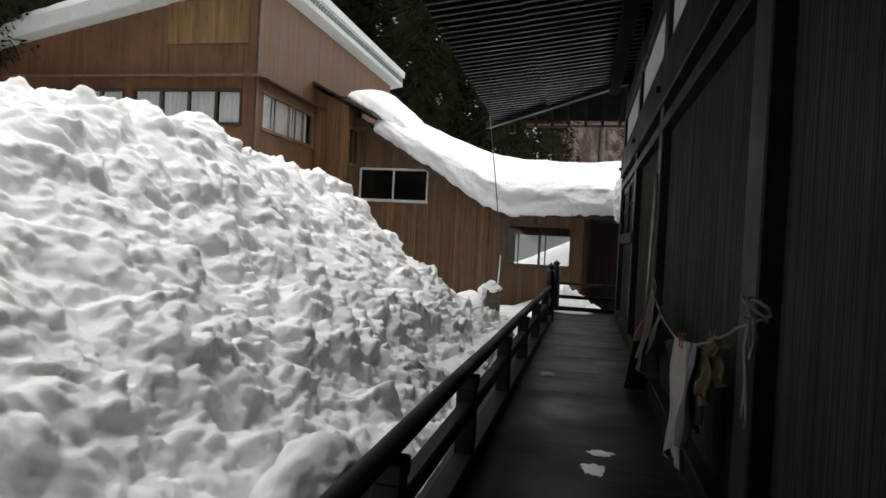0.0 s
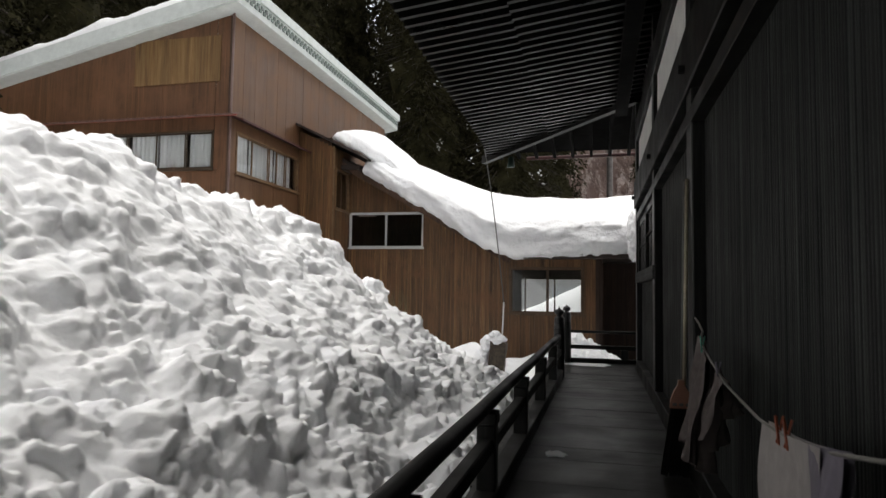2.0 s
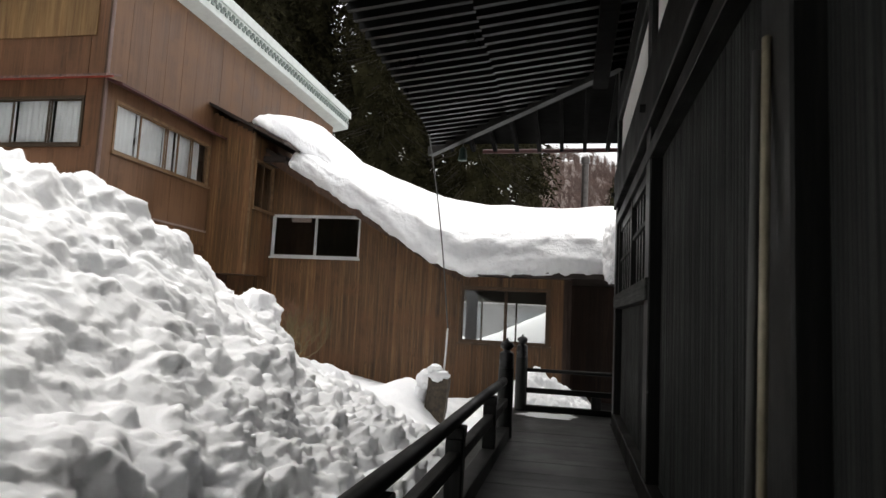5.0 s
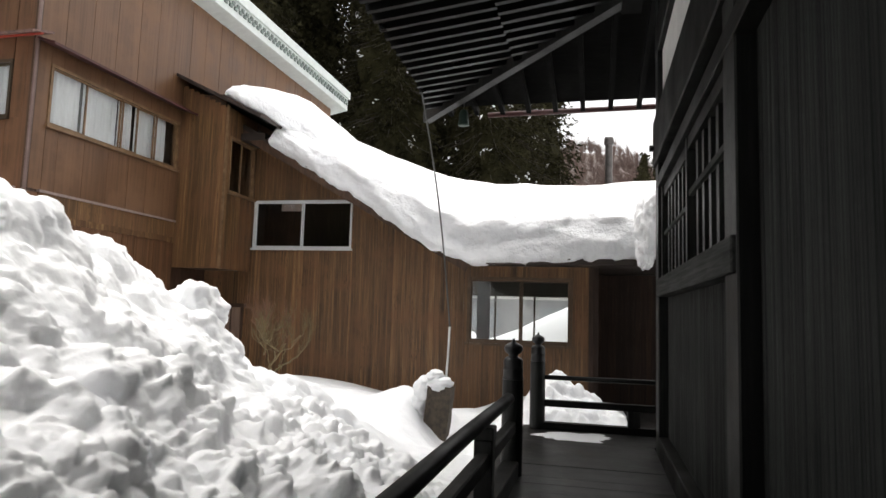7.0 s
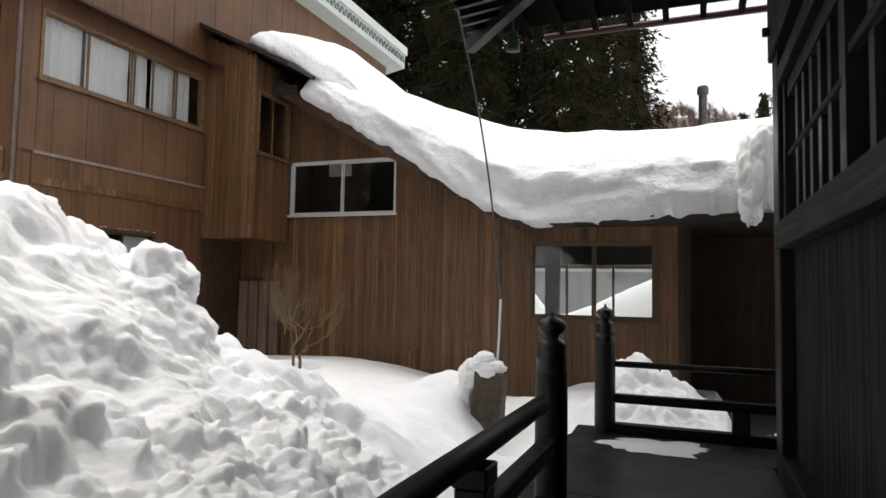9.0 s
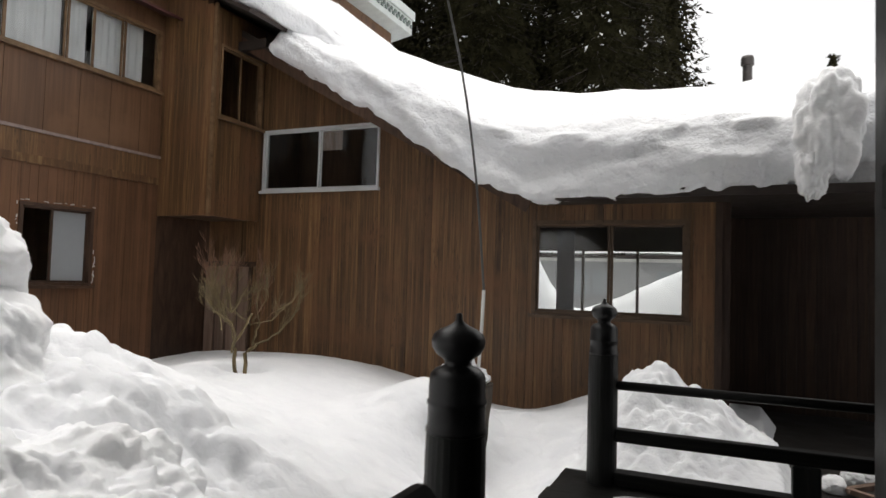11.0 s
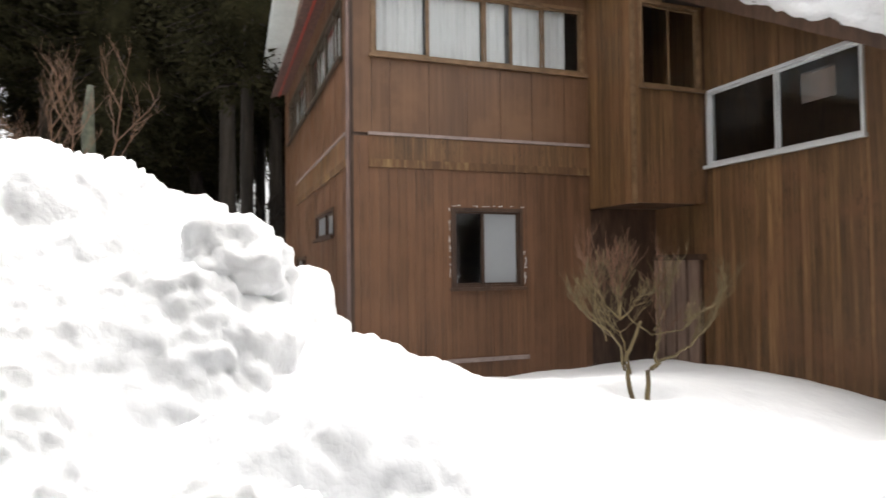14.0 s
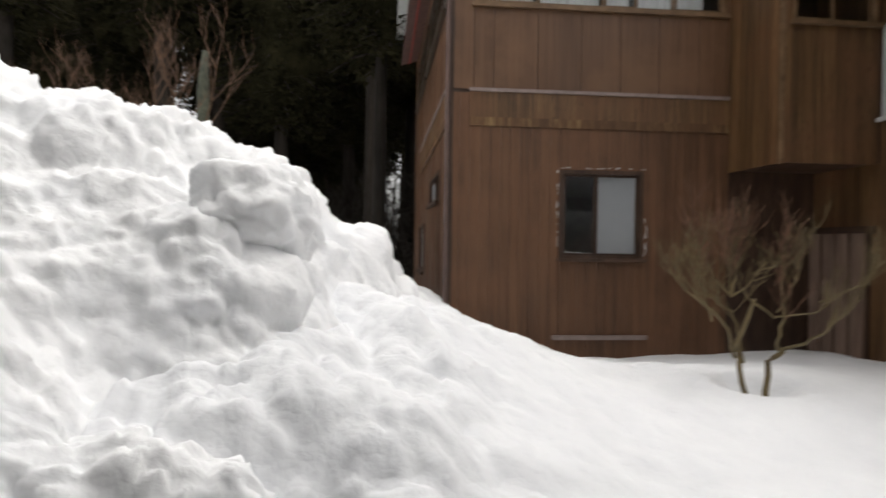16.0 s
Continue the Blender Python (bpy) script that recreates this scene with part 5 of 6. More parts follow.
# ---- bare shrubs ----
def shrub(at, height, spread, mat, label, seed, bases):
    """A leafless bush: a few leaning stems with forks, and many fine upright twigs."""
    rnd = random.Random(seed)
    root = thing("shrub", at, label, "shrub")

    def limb(bm, p, d, length, r, level, up):
        pts, q, v = [Vector(p)], Vector(p), d.copy()
        n = 6
        for k in range(n):
            v = (v + Vector((rnd.gauss(0, 0.10), rnd.gauss(0, 0.10), up * rnd.uniform(0.02, 0.22)))).normalized()
            q = q + v * length / n
            pts.append(q.copy())
        tube(bm, pts, [max(0.0013, r * (1 - 0.11 * k)) for k in range(n + 1)], 5 if level == 0 else 3)
        if level < 3:
            for k in range((5, 4, 2)[level]):
                f = rnd.uniform(0.35, 1.0)
                i = min(n, max(1, int(round(f * n))))
                a = rnd.uniform(0, math.tau)
                side = Vector((math.cos(a), math.sin(a), rnd.uniform(-0.1, 0.5))) * spread
                limb(bm, pts[i], (v + side).normalized(), length * rnd.uniform(0.42, 0.66), r * (0.55 if level else 0.6), level + 1, 1.0)

    for bx, by, ang, ln in bases:
        bm = bmesh.new()
        limb(bm, (at[0] + bx, at[1] + by, at[2] - 0.16), Vector((math.cos(ang[0]) * ang[1], math.sin(ang[0]) * ang[1], 1.25)).normalized(), height * ln, height * 0.0085, 0, 0.35)
        part("stem", bm, mat, root, smooth=True)
    return root


BUSH = [(0.0, -0.1, (4.6, 0.7), 0.6), (0.0, 0.0, (4.2, 0.3), 0.7), (0.0, 0.1, (1.5, 0.4), 0.65)]


def trained_shrub(at, paths, seed, label):
    """A leafless garden shrub: bent stems, each a path of (along, height), with sprays of fine twigs on their upper parts."""
    rnd = random.Random(seed)
    root = thing("shrub", at, label, "shrub")

    def spray(bm, p, d, length, r, level):
        pts, q, v = [p.copy()], p.copy(), d.normalized()
        for k in range(4):
            v = (v + Vector((rnd.gauss(0, 0.11), rnd.gauss(0, 0.11), rnd.uniform(0.02, 0.20)))).normalized()
            q = q + v * length / 4
            pts.append(q.copy())
        tube(bm, pts, [max(0.0014, r * (1 - 0.17 * k)) for k in range(5)], 4)
        if level < 2:
            for k in range(rnd.randint(2, 3)):
                i = rnd.randint(1, 4)
                side = Vector((rnd.gauss(0, 0.5), rnd.gauss(0, 0.5), rnd.uniform(0.0, 0.4)))
                spray(bm, pts[i], v + side, length * rnd.uniform(0.45, 0.75), r * 0.7, level + 1)

    for r0, r1, twigs, pts in paths:
        way, dx = [], 0.0
        for k, (u, h) in enumerate(pts):
            way.append(Vector((at[0] + dx, at[1] + u, at[2] + h * 0.92)))
            dx += rnd.gauss(0, 0.07)
        fine = []
        for a, b in zip(way, way[1:]):
            fine += [a.lerp(b, f) + Vector((rnd.gauss(0, 0.006), rnd.gauss(0, 0.006), 0)) * (f > 0) for f in (0, 0.33, 0.67)]
        fine.append(way[-1])
        n = len(fine)
        stem = part("stem", tube(bmesh.new(), fine, [r0 + (r1 - r0) * k / (n - 1) for k in range(n)], 8), M_TWIG, root, smooth=True)
        bm = bmesh.new()
        for k in range(int(twigs * 1.6)):
            f = 0.40 + 0.60 * (k + 0.5) / (twigs * 1.6)
            p = fine[min(n - 1, int(f * n))]
            d = (way[-1] - way[-2]).normalized() * 0.9 + Vector((rnd.gauss(0, 0.55), rnd.gauss(0, 0.5), rnd.uniform(0.0, 0.5)))
            spray(bm, p, d, rnd.uniform(0.10, 0.24), 0.0034, 0)
        if twigs:
            tagged(part("twig_spray", bm, M_TWIG_RED if way[-1].z > at[2] + 0.92 else M_TWIG, stem, "fine reddish twigs"), kind="stuff")
    return root


LEFT_STEMS = [(0.020, 0.015, 0, ((-0.03, -0.14), (-0.09, 0.165), (-0.12, 0.29))), (0.011, 0.004, 12, ((-0.12, 0.24), (-0.256, 0.457), (-0.384, 0.585), (-0.49, 0.695), (-0.585, 0.80))),
              (0.015, 0.011, 0, ((-0.12, 0.29), (-0.143, 0.49), (-0.15, 0.66))), (0.010, 0.004, 12, ((-0.15, 0.66), (-0.21, 0.77), (-0.256, 0.914), (-0.33, 1.10))),
              (0.009, 0.004, 11, ((-0.15, 0.66), (-0.07, 0.786), (-0.037, 0.97), (-0.02, 1.10))), (0.008, 0.003, 9, ((-0.15, 0.66), (-0.02, 0.73), (0.055, 0.84), (0.2, 0.88))),
              (0.008, 0.003, 9, ((-0.15, 0.66), (-0.146, 0.86), (-0.18, 1.05))), (0.009, 0.004, 8, ((-0.064, 0.20), (-0.09, 0.42), (-0.128, 0.55), (-0.2, 0.62), (-0.366, 0.695))),
              (0.008, 0.003, 9, ((-0.274, 0.49), (-0.366, 0.68), (-0.40, 0.82), (-0.41, 0.95)))]
RIGHT_STEMS = [(0.021, 0.016, 0, ((0.09, -0.10), (0.146, 0.2), (0.174, 0.29))), (0.013, 0.004, 12, ((0.174, 0.29), (0.137, 0.35), (0.143, 0.51), (0.165, 0.68), (0.155, 0.9), (0.174, 1.08))),
               (0.008, 0.004, 9, ((0.143, 0.51), (0.018, 0.64), (-0.055, 0.77), (-0.09, 0.95))), (0.008, 0.003, 9, ((0.155, 0.55), (0.2, 0.68), (0.18, 0.82), (0.274, 0.97))),
               (0.012, 0.004, 10, ((0.174, 0.29), (0.274, 0.35), (0.347, 0.475), (0.44, 0.62), (0.567, 0.80))), (0.007, 0.003, 5, ((0.146, 0.52), (0.347, 0.557), (0.44, 0.6))),
               (0.007, 0.003, 7, ((0.44, 0.62), (0.64, 0.75), (0.78, 0.91)))]
trained_shrub((-4.25, 14.18, 0.05), LEFT_STEMS + RIGHT_STEMS, 4, "leafless shrub with olive stems and reddish twigs rising from the snow")
shrub((-6.3, 10.05, 1.80), 1.35, 0.85, M_BUSH, "leafless red-brown bush behind the snow heap", 8, BUSH)
shrub((-6.4, 9.1, 1.85), 1.0, 0.95, M_BUSH, "leafless red-brown bush behind the snow heap", 9, BUSH)
shrub((-7.0, 9.6, 1.8), 1.0, 0.9, M_BUSH, "leafless red-brown bush behind the snow heap", 10, BUSH)


snag = thing("tree_stump", (-7.6, 9.88, 0.4), "slender broken trunk with pale green moss", "tree")
part("trunk", tube(bmesh.new(), [(-7.6, 9.88, 0.4), (-7.58, 9.90, 1.8), (-7.63, 9.86, 2.6), (-7.6, 9.89, 3.02)], [0.085, 0.075, 0.062, 0.03], 10), M_MOSS, snag, smooth=True)


# ---- cedars ----
def cedar(at, h, radius, start, seed, fronds, size=1.0, label="tall dark cedar with drooping foliage", clumps=0, girth=1.0):
    """A tapered trunk and limbs with many small drooping sprays."""
    rnd = random.Random(seed)
    root = thing("cedar", at, label, "tree", "cedars of the grove")
    x, y, z = at
    lean = (rnd.uniform(-0.3, 0.3), rnd.uniform(-0.3, 0.3))
    r0 = h * 0.0108 * girth
    axis = [(x + lean[0] * u ** 2, y + lean[1] * u ** 2, z + h * u) for u in (0, 0.04, 0.2, 0.45, 0.7, 0.9, 1.0)]
    part("trunk", tube(bmesh.new(), axis, [r0 * 1.35, r0 * 1.08, r0, r0 * 0.75, r0 * 0.45, r0 * 0.2, 0.01], 10), M_BARK, root, "ridged brown-grey trunk", smooth=True)
    limbs, co, tri = bmesh.new(), [], []
    n = int(fronds / 22)
    for k in range(n):
        u = start + (1 - start) * (k + rnd.random()) / n
        reach = radius * (1.05 - u) ** 0.62 * rnd.uniform(0.6, 1.03) * min(1, 0.5 + (u - start) * 6)
        a = rnd.uniform(0, math.tau)
        bx, by, bz = x + lean[0] * u ** 2, y + lean[1] * u ** 2, z + h * u
        drop = reach * rnd.uniform(0.15, 0.45)
        tip = Vector((bx + math.cos(a) * reach, by + math.sin(a) * reach, bz - drop))
        p0 = Vector((bx, by, bz))
        if k % 3 == 0:
            tube(limbs, [p0, p0.lerp(tip, 0.5) + Vector((0, 0, 0.12 * reach)), tip], [0.05, 0.03, 0.008], 4)
        for j in range(22):
            f = rnd.uniform(0.2, 1.03) ** 0.8
            c = p0.lerp(tip, f) + Vector((rnd.gauss(0, 0.19), rnd.gauss(0, 0.19), 0.12 * reach * (1 - f) + rnd.gauss(0, 0.17)))
            ang = a + rnd.gauss(0, 0.9)
            ln, wd = rnd.uniform(0.10, 0.24) * size, rnd.uniform(0.03, 0.07) * size
            d = Vector((math.cos(ang) * 0.6, math.sin(ang) * 0.6, rnd.uniform(-1.1, 0.35))).normalized() * ln
            s = d.cross(Vector((rnd.gauss(0, 1), rnd.gauss(0, 1), rnd.gauss(0, 1)))).normalized() * wd
            b = len(co)
            co += [c - d * 0.4 - s, c - d * 0.4 + s, c + d]
            tri.append((b, b + 1, b + 2))
    snow_co, snow_tri = [], []
    for k in range(clumps):
        u, a = rnd.uniform(start + 0.02, 0.75), rnd.uniform(0, math.tau)
        r = radius * (1.05 - u) ** 0.62 * rnd.uniform(0.75, 1.0)
        c = Vector((x + lean[0] * u ** 2 + math.cos(a) * r, y + lean[1] * u ** 2 + math.sin(a) * r, z + h * u - 0.3 * r))
        for j in range(rnd.randint(3, 7)):
            p, w = c + Vector((rnd.gauss(0, 0.09), rnd.gauss(0, 0.09), rnd.gauss(0, 0.12))), rnd.uniform(0.015, 0.05)
            b = len(snow_co)
            snow_co += [p + Vector((rnd.gauss(0, w), rnd.gauss(0, w), rnd.gauss(0, w))) for _ in range(4)]
            snow_tri += [(b, b + 1, b + 2), (b, b + 1, b + 3), (b, b + 2, b + 3), (b + 1, b + 2, b + 3)]
    if clumps:
        me = bpy.data.meshes.new("snow_clumps")
        me.from_pydata([tuple(v) for v in snow_co], [], snow_tri)
        me.materials.append(M_SNOW_SOFT)
        tagged(hang(new("snow_clumps", me), root), "scraps of snow caught in the foliage", kind="stuff")
    core = bmesh.new()
    lathe(core, (x + lean[0] * 0.3, y + lean[1] * 0.3, z), [(0.1, h * start), *[(radius * 0.52 * (1.05 - u) ** 0.62 * min(1, 0.4 + (u - start) * 6), h * u) for u in np.linspace(start + 0.03, 0.98, 22)], (0.02, h)], 20)
    for v in core.verts:
        k = 1 + 0.55 * noise.noise(v.co * 0.9 + Vector((seed * 7, 0, 0))) + 0.3 * noise.noise(v.co * 2.3)
        v.co.x, v.co.y = x + (v.co.x - x) * k, y + (v.co.y - y) * k
    part("inner_foliage", core, M_CEDAR, root)
    tagged(part("branchwork", limbs, M_BARK, root), kind="stuff")
    me = bpy.data.meshes.new("crown")
    me.from_pydata([tuple(v) for v in co], [], tri)
    me.materials.append(M_CEDAR)
    hang(new("crown", me), root)
    return root


G = -0.75
cedar((-4.6, 34, G), 24, 4.0, 0.10, 1, 90000, 0.75, clumps=110)
cedar((-9.0, 33, G), 26, 4.2, 0.10, 2, 80000, 0.8, clumps=110)
masters = [cedar((-13.8, 35, G), 23, 3.8, 0.12, 3, 24000, 1.3), cedar((-11.3, 36.5, G), 25, 4.0, 0.10, 11, 24000, 1.3)]
tall = cedar((-14.0, 11.75, G), 19, 2.6, 0.30, 5, 34000, 0.75, "tall cedar with a bare lower trunk beside the house", girth=0.68)
bare = [cedar((-24, 13.2, G), 22, 3.0, 0.36, 6, 30000, 0.85, "tall cedar with a bare lower trunk in the grove"), cedar((-22, 8.5, G), 21, 3.0, 0.26, 7, 30000, 0.85, "tall cedar with a bare lower trunk in the grove")]
rnd = random.Random(12)
for k, (cx, cy) in enumerate(((-7, 38.5), (-11.5, 40), (-17, 33), (-21, 36), (-18.5, 41), (-26, 34), (-3.4, 42), (-31, 38), (-24, 29), (-29, 27), (-14.5, 29.5))):
    copy_thing(masters[k % 2], pose(cx, cy, G, 0, 0, rnd.uniform(0, 360)))
for k, (cx, cy) in enumerate(((-19, 15.5), (-27, 15.8), (-20.5, 11.5), (-26, 10.5), (-29, 13), (-32, 11.3), (-24, 6.0), (-28, 7.5), (-20.5, 5.2), (-25, 2.5), (-31, 4), (-34, 8), (-35, 14.5), (-38, 11), (-37, 6), (-30, 17.5), (-19, 1.5), (-23, -2), (-18, 19), (-23, 18.5))):
    copy_thing(bare[k % 2], pose(cx, cy, G, 0, 0, rnd.uniform(0, 360)))

for k in range(11):
    copy_thing(bare[k % 2], pose(-44 - 3 * (k % 2), -12 + 4.2 * k, G, 0, 0, rnd.uniform(0, 360)))
for cx, cy in ((-46, 6.2), (-47, 9.0), (-41, 5.0), (-46, 2.0)):
    copy_thing(masters[0], pose(cx, cy, G, 0, 0, rnd.uniform(0, 360)))
brush_co, brush_tri = [], []
for k in range(900):
    bx, by = rnd.uniform(-40, -21), rnd.uniform(-4, 24)
    th = rnd.uniform(0.8, 5.5)
    for j in range(26):
        a, el = rnd.uniform(0, math.tau), rnd.uniform(0.1, 1.4)
        p = Vector((bx + rnd.gauss(0, 0.25), by + rnd.gauss(0, 0.25), G + th * rnd.uniform(0.1, 0.8)))
        tip = p + Vector((math.cos(a) * math.cos(el), math.sin(a) * math.cos(el), math.sin(el))) * th * rnd.uniform(0.2, 0.5)
        w = Vector((-math.sin(a), math.cos(a), 0.3)) * rnd.uniform(0.008, 0.05)
        b = len(brush_co)
        brush_co += [p - w, p + w, tip]
        brush_tri.append((b, b + 1, b + 2))
me = bpy.data.meshes.new("undergrowth")
me.from_pydata([tuple(v) for v in brush_co], [], brush_tri)
me.materials.append(M_BARK)
tagged(new("undergrowth", me), "tangled dark undergrowth between the cedar trunks", "undergrowth", kind="stuff")

# Unseen cedars, added so the wing's panes reflect dark; last three back the grove.
south = cedar((-12, -16, G), 20, 4.0, 0.08, 31, 5000, 2.4)
for cx, cy in ((-16, -12), (-20, -17), (-9, -21), (-15, -23), (-24, -11), (-5, -24), (-1, -21), (5, -23), (-21, -25), (-33, -4), (-36, -1.5), (-29, -7)):
    copy_thing(south, pose(cx, cy, G, 0, 0, rnd.uniform(0, 360)))

# ---- far hillside ----
def hill_height(x, y):
    ridge = np.interp(x, [-160, -60, -20, 4, 12, 20, 32, 70, 160], [34, 33, 30, 27, 22.5, 20, 22, 26, 30])
    return -1.5 + ridge * np.clip((y - 62) / 42, 0, 1) ** 0.8 + 2.0 * (fbm(x * 0.06, y * 0.06, 15, 3) - 0.5)


tagged(sheet("hillside", np.arange(-160, 161, 4.0), np.arange(60, 150, 4.0), hill_height, M_HILL), "distant wooded hillside in winter brown", "hill", kind="structure")
bm_co, bm_tri = [], []
rnd = random.Random(44)
for k in range(800):
    hx, hy = rnd.uniform(-9, 18), rnd.uniform(66, 104)
    hz = float(hill_height(np.array([hx]), np.array([hy]))[0])
    th = rnd.uniform(2.6, 4.6)
    for j in range(60):
        f = rnd.uniform(0.1, 1)
        a = rnd.uniform(0, math.tau)
        p = Vector((hx, hy, hz + th * (0.1 + 0.35 * f)))
        el, ln = rnd.uniform(0.15, 1.25), th * rnd.uniform(0.22, 0.46)
        q = p + Vector((math.cos(a) * math.cos(el), math.sin(a) * math.cos(el), math.sin(el))) * ln
        s = Vector((0.022, 0.0, 0.022))
        b = len(bm_co)
        bm_co += [p - s, p + s, q]
        bm_tri.append((b, b + 1, b + 2))
me = bpy.data.meshes.new("bare_woods")
me.from_pydata([tuple(v) for v in bm_co], [], bm_tri)
me.materials.append(M_WOODS)
tagged(new("bare_woods", me), "leafless brown woods on the far hillside", "trees", kind="stuff")
far = cedar((7.5, 82, 13), 9, 2.4, 0.12, 21, 900, 2.0, "far conifer on the hillside ridge")
for cx, cy, cz in ((10, 88, 17), (5.2, 78, 10), (21, 100, 17), (24, 99, 17.5), (26, 101, 18)):
    copy_thing(far, pose(cx, cy, cz))

# ---- beyond the wing ----
def heap(x, y):
    rise = np.clip(1.34 + 0.48 * (x + 2.07), 0, 3.0)
    return -0.72 + rise * np.exp(-((y - 21.4) / 1.1) ** 2) + 0.03 * lumps(x, y, 0.4, 33) + 2.5 * np.exp(-((x + 3.95) / 0.85) ** 2 - ((y - 21.6) / 1.0) ** 2) * (1 + 0.25 * (fbm(x * 4, y * 4, 35, 3) - 0.5))


tagged(sheet("snow_heap", np.arange(-5, 6, 0.1), np.arange(19.4, 26, 0.1), heap, M_SNOW_SOFT), "smooth snow heap behind the wing", "snow pile", kind="stuff")
nb = thing("neighbour_house", (-2, 30, -0.7), "pale plastered neighbouring house seen through the wing", "house")
NBW = [(-7.2, -5.9, 0.55, 1.5), (-4.6, -3.3, 0.55, 1.5), (-2.0, -0.7, 0.55, 1.5)]
part("wall", wall_mesh("y", 30, 0.2, -10, 3, -0.8, 1.7, NBW), M_GREYWALL, nb, "grey rendered lower wall")
part("wall", boxes((-10, 3, 29.95, 30.2, 1.7, 1.8)), M_PLASTER, nb, "white plastered upper wall")
for hsp in NBW:
    window(nb, "y", 30, -1, hsp, ((hsp[0] + hsp[1]) / 2,), M_GREYWALL, 0.05, frost=(0, 1))
part("inner_wall", boxes((-10, 3, 30.8, 30.9, -0.8, 1.75)), M_ROOM, nb)
part("roof", beam(bmesh.new(), (-10.4, 31.0, 1.86), (3.4, 31.0, 1.86), 2.6, 0.10), M_ROOF, nb)
tagged(sheet("roof_snow", np.arange(-10.4, 3.4, 0.2), np.arange(29.7, 33.0, 0.15), lambda x, y: 1.92 + 0.75 * (y - 29.7) * (y < 32.8) + 0.08 * fbm(x, y, 41, 3), M_SNOW_ROOF), "deep snow on the neighbouring roof", "snow", kind="stuff")

# ---- things on the veranda wall ----
def rope_z(q):
    return float(np.interp(q, [2.02, 2.35, 2.7, 3.0, 3.3, 3.6, 4.15, 4.6, 5.1], [1.09, 0.985, 0.905, 0.85, 0.815, 0.80, 0.835, 0.91, 1.05]))


line = thing("clothes_line", (0.52, 3.5, 1.0), "sagging white rope strung along the temple wall", "clothes line")
part("rope", tube(bmesh.new(), [(0.50 + 0.03 * (abs(q - 3.5) > 1.3), q, rope_z(q)) for q in np.linspace(2.0, 5.15, 26)], 0.0052, 7), M_ROPE, line, smooth=True)
part("knot", tube(bmesh.new(), [(0.5 + 0.035 * math.cos(k * 0.9), 2.03 + 0.05 * math.sin(k * 1.3), 1.10 + 0.035 * math.sin(k * 0.7)) for k in range(18)], 0.005, 6), M_ROPE, line, smooth=True)
part("tail", tube(bmesh.new(), [(0.5, 2.08, 1.08), (0.49, 2.09, 0.98), (0.5, 2.10, 0.88), (0.5, 2.08, 0.82), (0.5, 2.06, 0.77), (0.5, 2.09, 0.735), (0.5, 2.12, 0.77), (0.5, 2.105, 0.83), (0.5, 2.10, 0.90)], 0.0055, 6), M_ROPE, line, smooth=True)
part("loop", tube(bmesh.new(), [(0.5, 2.05, 1.08), (0.5, 2.00, 1.02), (0.49, 2.02, 0.96), (0.5, 2.07, 0.95), (0.5, 2.08, 1.02)], 0.0055, 6), M_ROPE, line, smooth=True)


def cloth(name, y0, y1, drop, mat, label, seed, gather=0.75, skew=0.0, deep=1.0):
    """A cloth folded over the rope: the front and a shorter back, with hanging folds."""
    rnd = random.Random(seed)
    bm = bmesh.new()
    nu, nv = 30, 24
    ph = [rnd.uniform(0, 6) for _ in range(4)]
    for side, length in ((-1, 1.0), (1, rnd.uniform(0.55, 0.8))):
        rows = []
        for j in range(nv):
            v = j / (nv - 1)
            row = []
            for i in range(nu):
                u = i / (nu - 1)
                q = y0 + (y1 - y0) * (0.5 + (u - 0.5) * (1 - (1 - gather) * v)) + skew * v
                fold = deep * 0.020 * v * math.sin(u * 15 + ph[0]) + deep * 0.010 * v * math.sin(u * 37 + ph[1]) + 0.008 * math.sin(v * 9 + ph[2] + u * 4)
                z = rope_z(min(max(q, 2.05), 5.1)) + 0.008 - v * drop * length * (1 + 0.10 * math.sin(u * 7 + ph[3]))
                row.append(bm.verts.new((0.50 + side * (0.009 + 0.02 * v) + fold, q, z)))
            rows.append(row)
        for a, b in zip(rows, rows[1:]):
            for i in range(nu - 1):
                bm.faces.new((a[i], a[i + 1], b[i + 1], b[i]))
    return solo(name, bm, mat, label, "laundry", smooth=True)


cloth("towel", 3.02, 3.58, 0.56, M_TOWEL, "worn off-white towel hung over the clothes line", 1, 0.62, -0.02)
cloth("towel", 2.92, 3.10, 0.44, M_TOWEL_BLUE, "faded lilac cloth hung beside the white towel", 2, 0.6, 0.02)
cloth("rag", 2.585, 2.645, 0.24, M_YELLOW, "yellowed work glove hung on the line", 3, 0.55, 0.0)
cloth("rag", 2.50, 2.54, 0.07, M_YELLOW, "yellowed work glove hung on the line", 4, 0.6, 0.0)
cloth("shirt", 4.50, 4.82, 0.52, M_TAUPE, "limp taupe shirt hung on the clothes line", 5, 0.55, 0.04, 2.6)
cloth("shirt", 4.16, 4.36, 0.26, M_TAUPE, "limp taupe shirt hung on the clothes line", 6, 0.7, 0.0, 2.0)


def peg(q, mat, label):
    z = rope_z(q)
    bm = bmesh.new()
    beam(bm, (0.495, q - 0.012, z - 0.03), (0.49, q + 0.002, z + 0.045), 0.006, 0.006)
    beam(bm, (0.495, q + 0.014, z - 0.03), (0.51, q + 0.002, z + 0.045), 0.006, 0.006)
    return solo("clothes_peg", bm, mat, label, "clothes peg", "pegs on the line")


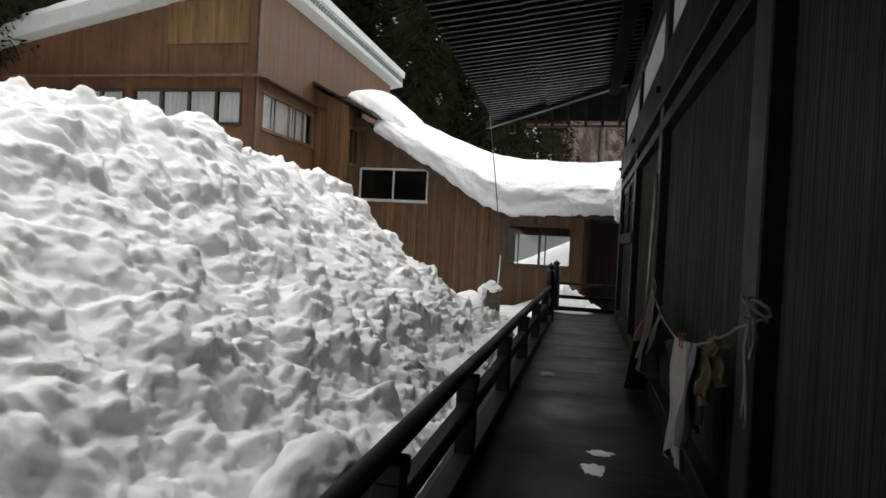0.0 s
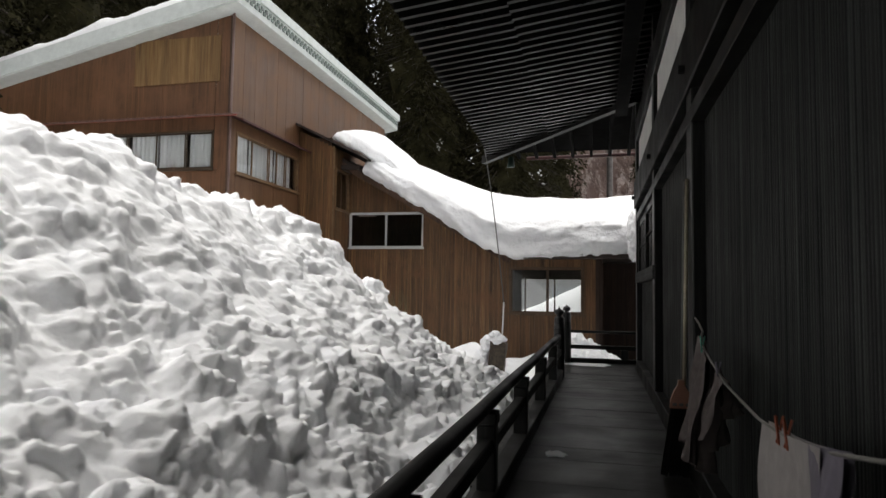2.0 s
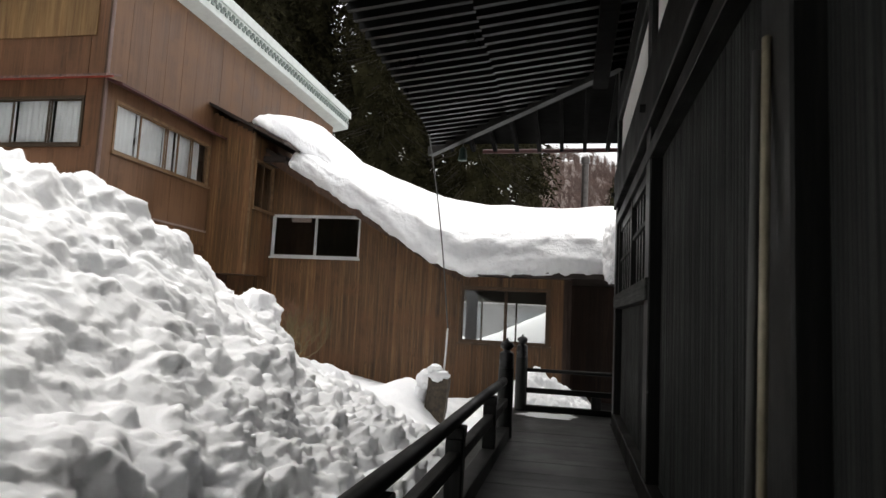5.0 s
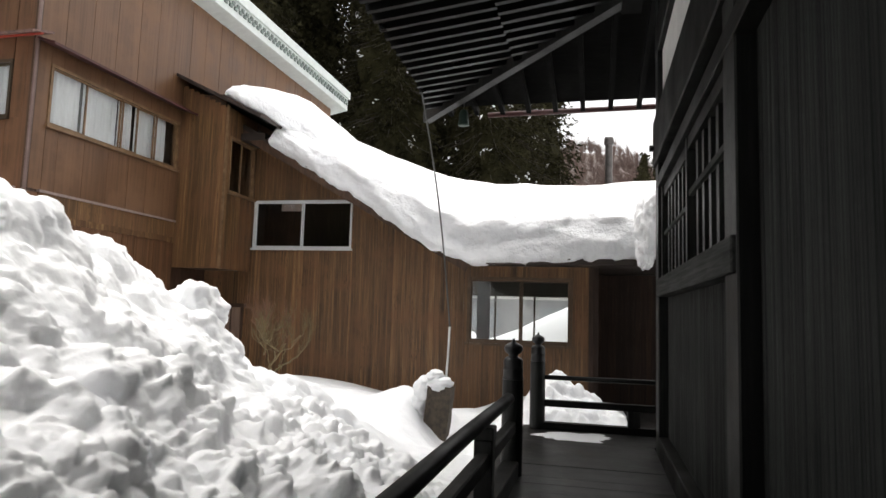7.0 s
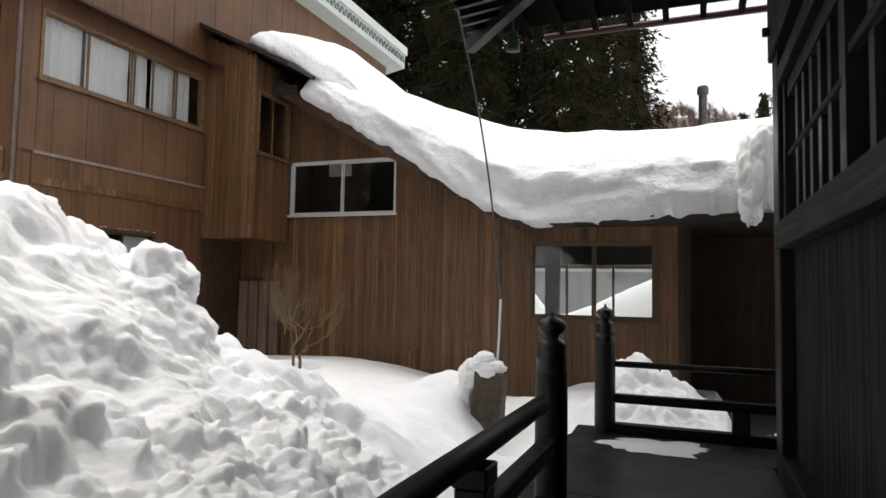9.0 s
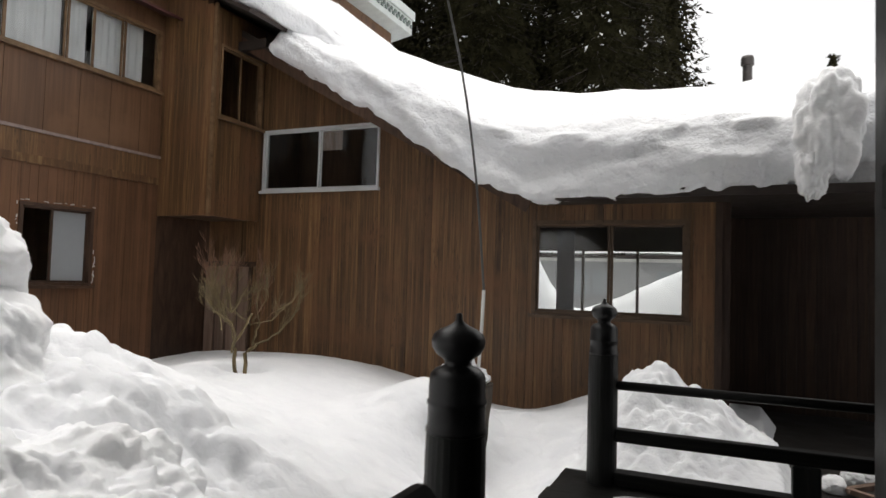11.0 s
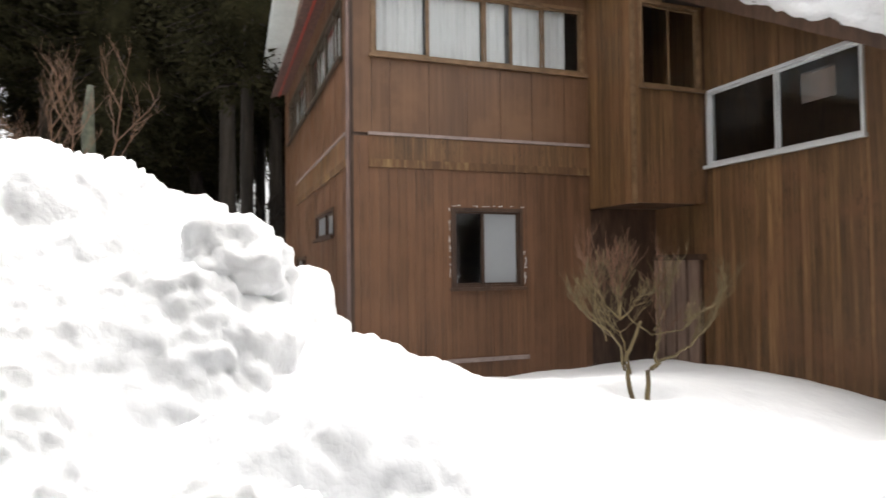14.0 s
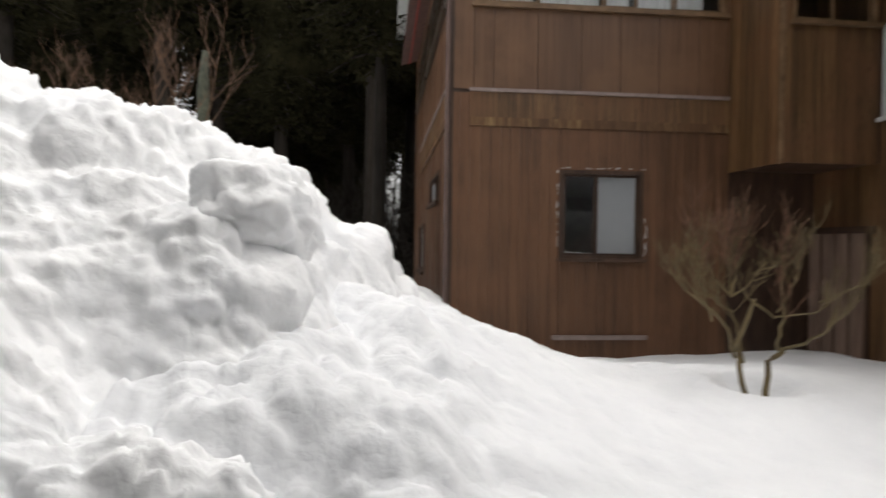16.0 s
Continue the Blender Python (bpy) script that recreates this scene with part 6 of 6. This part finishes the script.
peg(3.32, M_ORANGE, "orange plastic clothes peg")
peg(3.40, M_ORANGE, "orange plastic clothes peg")
peg(4.70, M_GREEN, "green plastic clothes peg")
peg(2.62, M_CABLE, "grey plastic clothes peg")
peg(4.30, M_TOWEL_BLUE, "pale plastic clothes peg")

broom = thing("broom", (0.55, 5.86, 0), "orange plastic-headed broom leaning on the wall", "broom")
part("handle", tube(bmesh.new(), [(0.595, 5.93, 1.93), (0.56, 5.86, 0.60)], 0.012, 10), M_BAMBOO, broom, "pale bamboo handle", smooth=True)
bm = bmesh.new()
prof = [(0.018, 0.63), (0.020, 0.60), (0.045, 0.56), (0.066, 0.50), (0.07, 0.455)]
rings = [[bm.verts.new((0.54 + a * w, 5.86 + b * 0.022, h)) for a, b in ((-1, -1), (1, -1), (1, 1), (-1, 1))] for w, h in prof]
for a, b in zip(rings, rings[1:]):
    for k in range(4):
        bm.faces.new((a[k], a[(k + 1) % 4], b[(k + 1) % 4], b[k]))
bm.faces.new(rings[0][::-1])
bm.faces.new(rings[-1])
head = part("head", bm, M_ORANGE_PALE, broom, "faded orange plastic head")
part("slots", boxes(*[(0.54 - 0.055 + k * 0.04, 0.54 - 0.03 + k * 0.04, 5.834, 5.839, 0.47, 0.488) for k in range(3)]), M_CABLE, head)
bm = bmesh.new()
rnd = random.Random(8)
for k in range(160):
    a = rnd.uniform(-1, 1)
    tube(bm, [(0.54 + a * 0.060, 5.86 + rnd.uniform(-0.018, 0.018), 0.465), (0.50 + a * 0.09, 5.86 + rnd.uniform(-0.035, 0.035), rnd.uniform(0.02, 0.06))], [0.004, 0.003], 3)
tagged(part("bristles", bm, M_BRISTLE, broom, "dark stiff bristles"), kind="stuff")
pole = thing("broom", (0.56, 5.97, 0), "dark-handled broom leaning beside the other", "broom")
part("handle", tube(bmesh.new(), [(0.595, 6.02, 1.93), (0.56, 5.97, 0.50)], 0.013, 10), M_CABLE, pole, smooth=True)
bm = bmesh.new()
for k in range(120):
    a = rnd.uniform(-1, 1)
    tube(bm, [(0.56 + a * 0.03, 5.97 + rnd.uniform(-0.02, 0.02), 0.52), (0.51 + a * 0.08, 5.98 + rnd.uniform(-0.04, 0.04), rnd.uniform(0.01, 0.05))], [0.005, 0.003], 3)
tagged(part("bristles", bm, M_BRISTLE, pole), kind="stuff")


# ---- snow and ice on the deck ----
def patch(name, cx, cy, rx, ry, thick, seed, label):
    bm = bmesh.new()
    rings = []
    for r, h in ((1.0, 0.002), (0.9, thick * 0.6), (0.6, thick), (0.25, thick * 1.1)):
        ring = []
        for k in range(48):
            a = k * math.tau / 48
            w = 1 + 0.55 * noise.noise(Vector((math.cos(a) * 1.6, math.sin(a) * 1.6, seed))) + 0.30 * noise.noise(Vector((math.cos(a) * 4, math.sin(a) * 4, seed))) + 0.12 * noise.noise(Vector((math.cos(a) * 12, math.sin(a) * 12, seed)))
            ring.append(bm.verts.new((cx + math.cos(a) * rx * r * w, cy + math.sin(a) * ry * r * w, h)))
        rings.append(ring)
    for a, b in zip(rings, rings[1:]):
        for k in range(48):
            bm.faces.new((a[k], a[(k + 1) % 48], b[(k + 1) % 48], b[k]))
    bm.faces.new(rings[-1])
    return solo(name, bm, M_SNOW_SOFT, label, "snow", "snow left on the deck", smooth=True)


patch("snow_patch", -0.10, 12.33, 0.36, 0.22, 0.012, 1.0, "thin patch of trodden snow on the deck planks")
patch("snow_patch", 0.17, 4.03, 0.075, 0.055, 0.008, 2.0, "small melting scrap of snow on the deck")
patch("snow_patch", 0.12, 3.74, 0.07, 0.09, 0.008, 3.0, "small melting scrap of snow on the deck")
patch("ice_patch", -0.28, 6.3, 0.07, 0.10, 0.015, 4.0, "small lump of dirty ice on the deck")
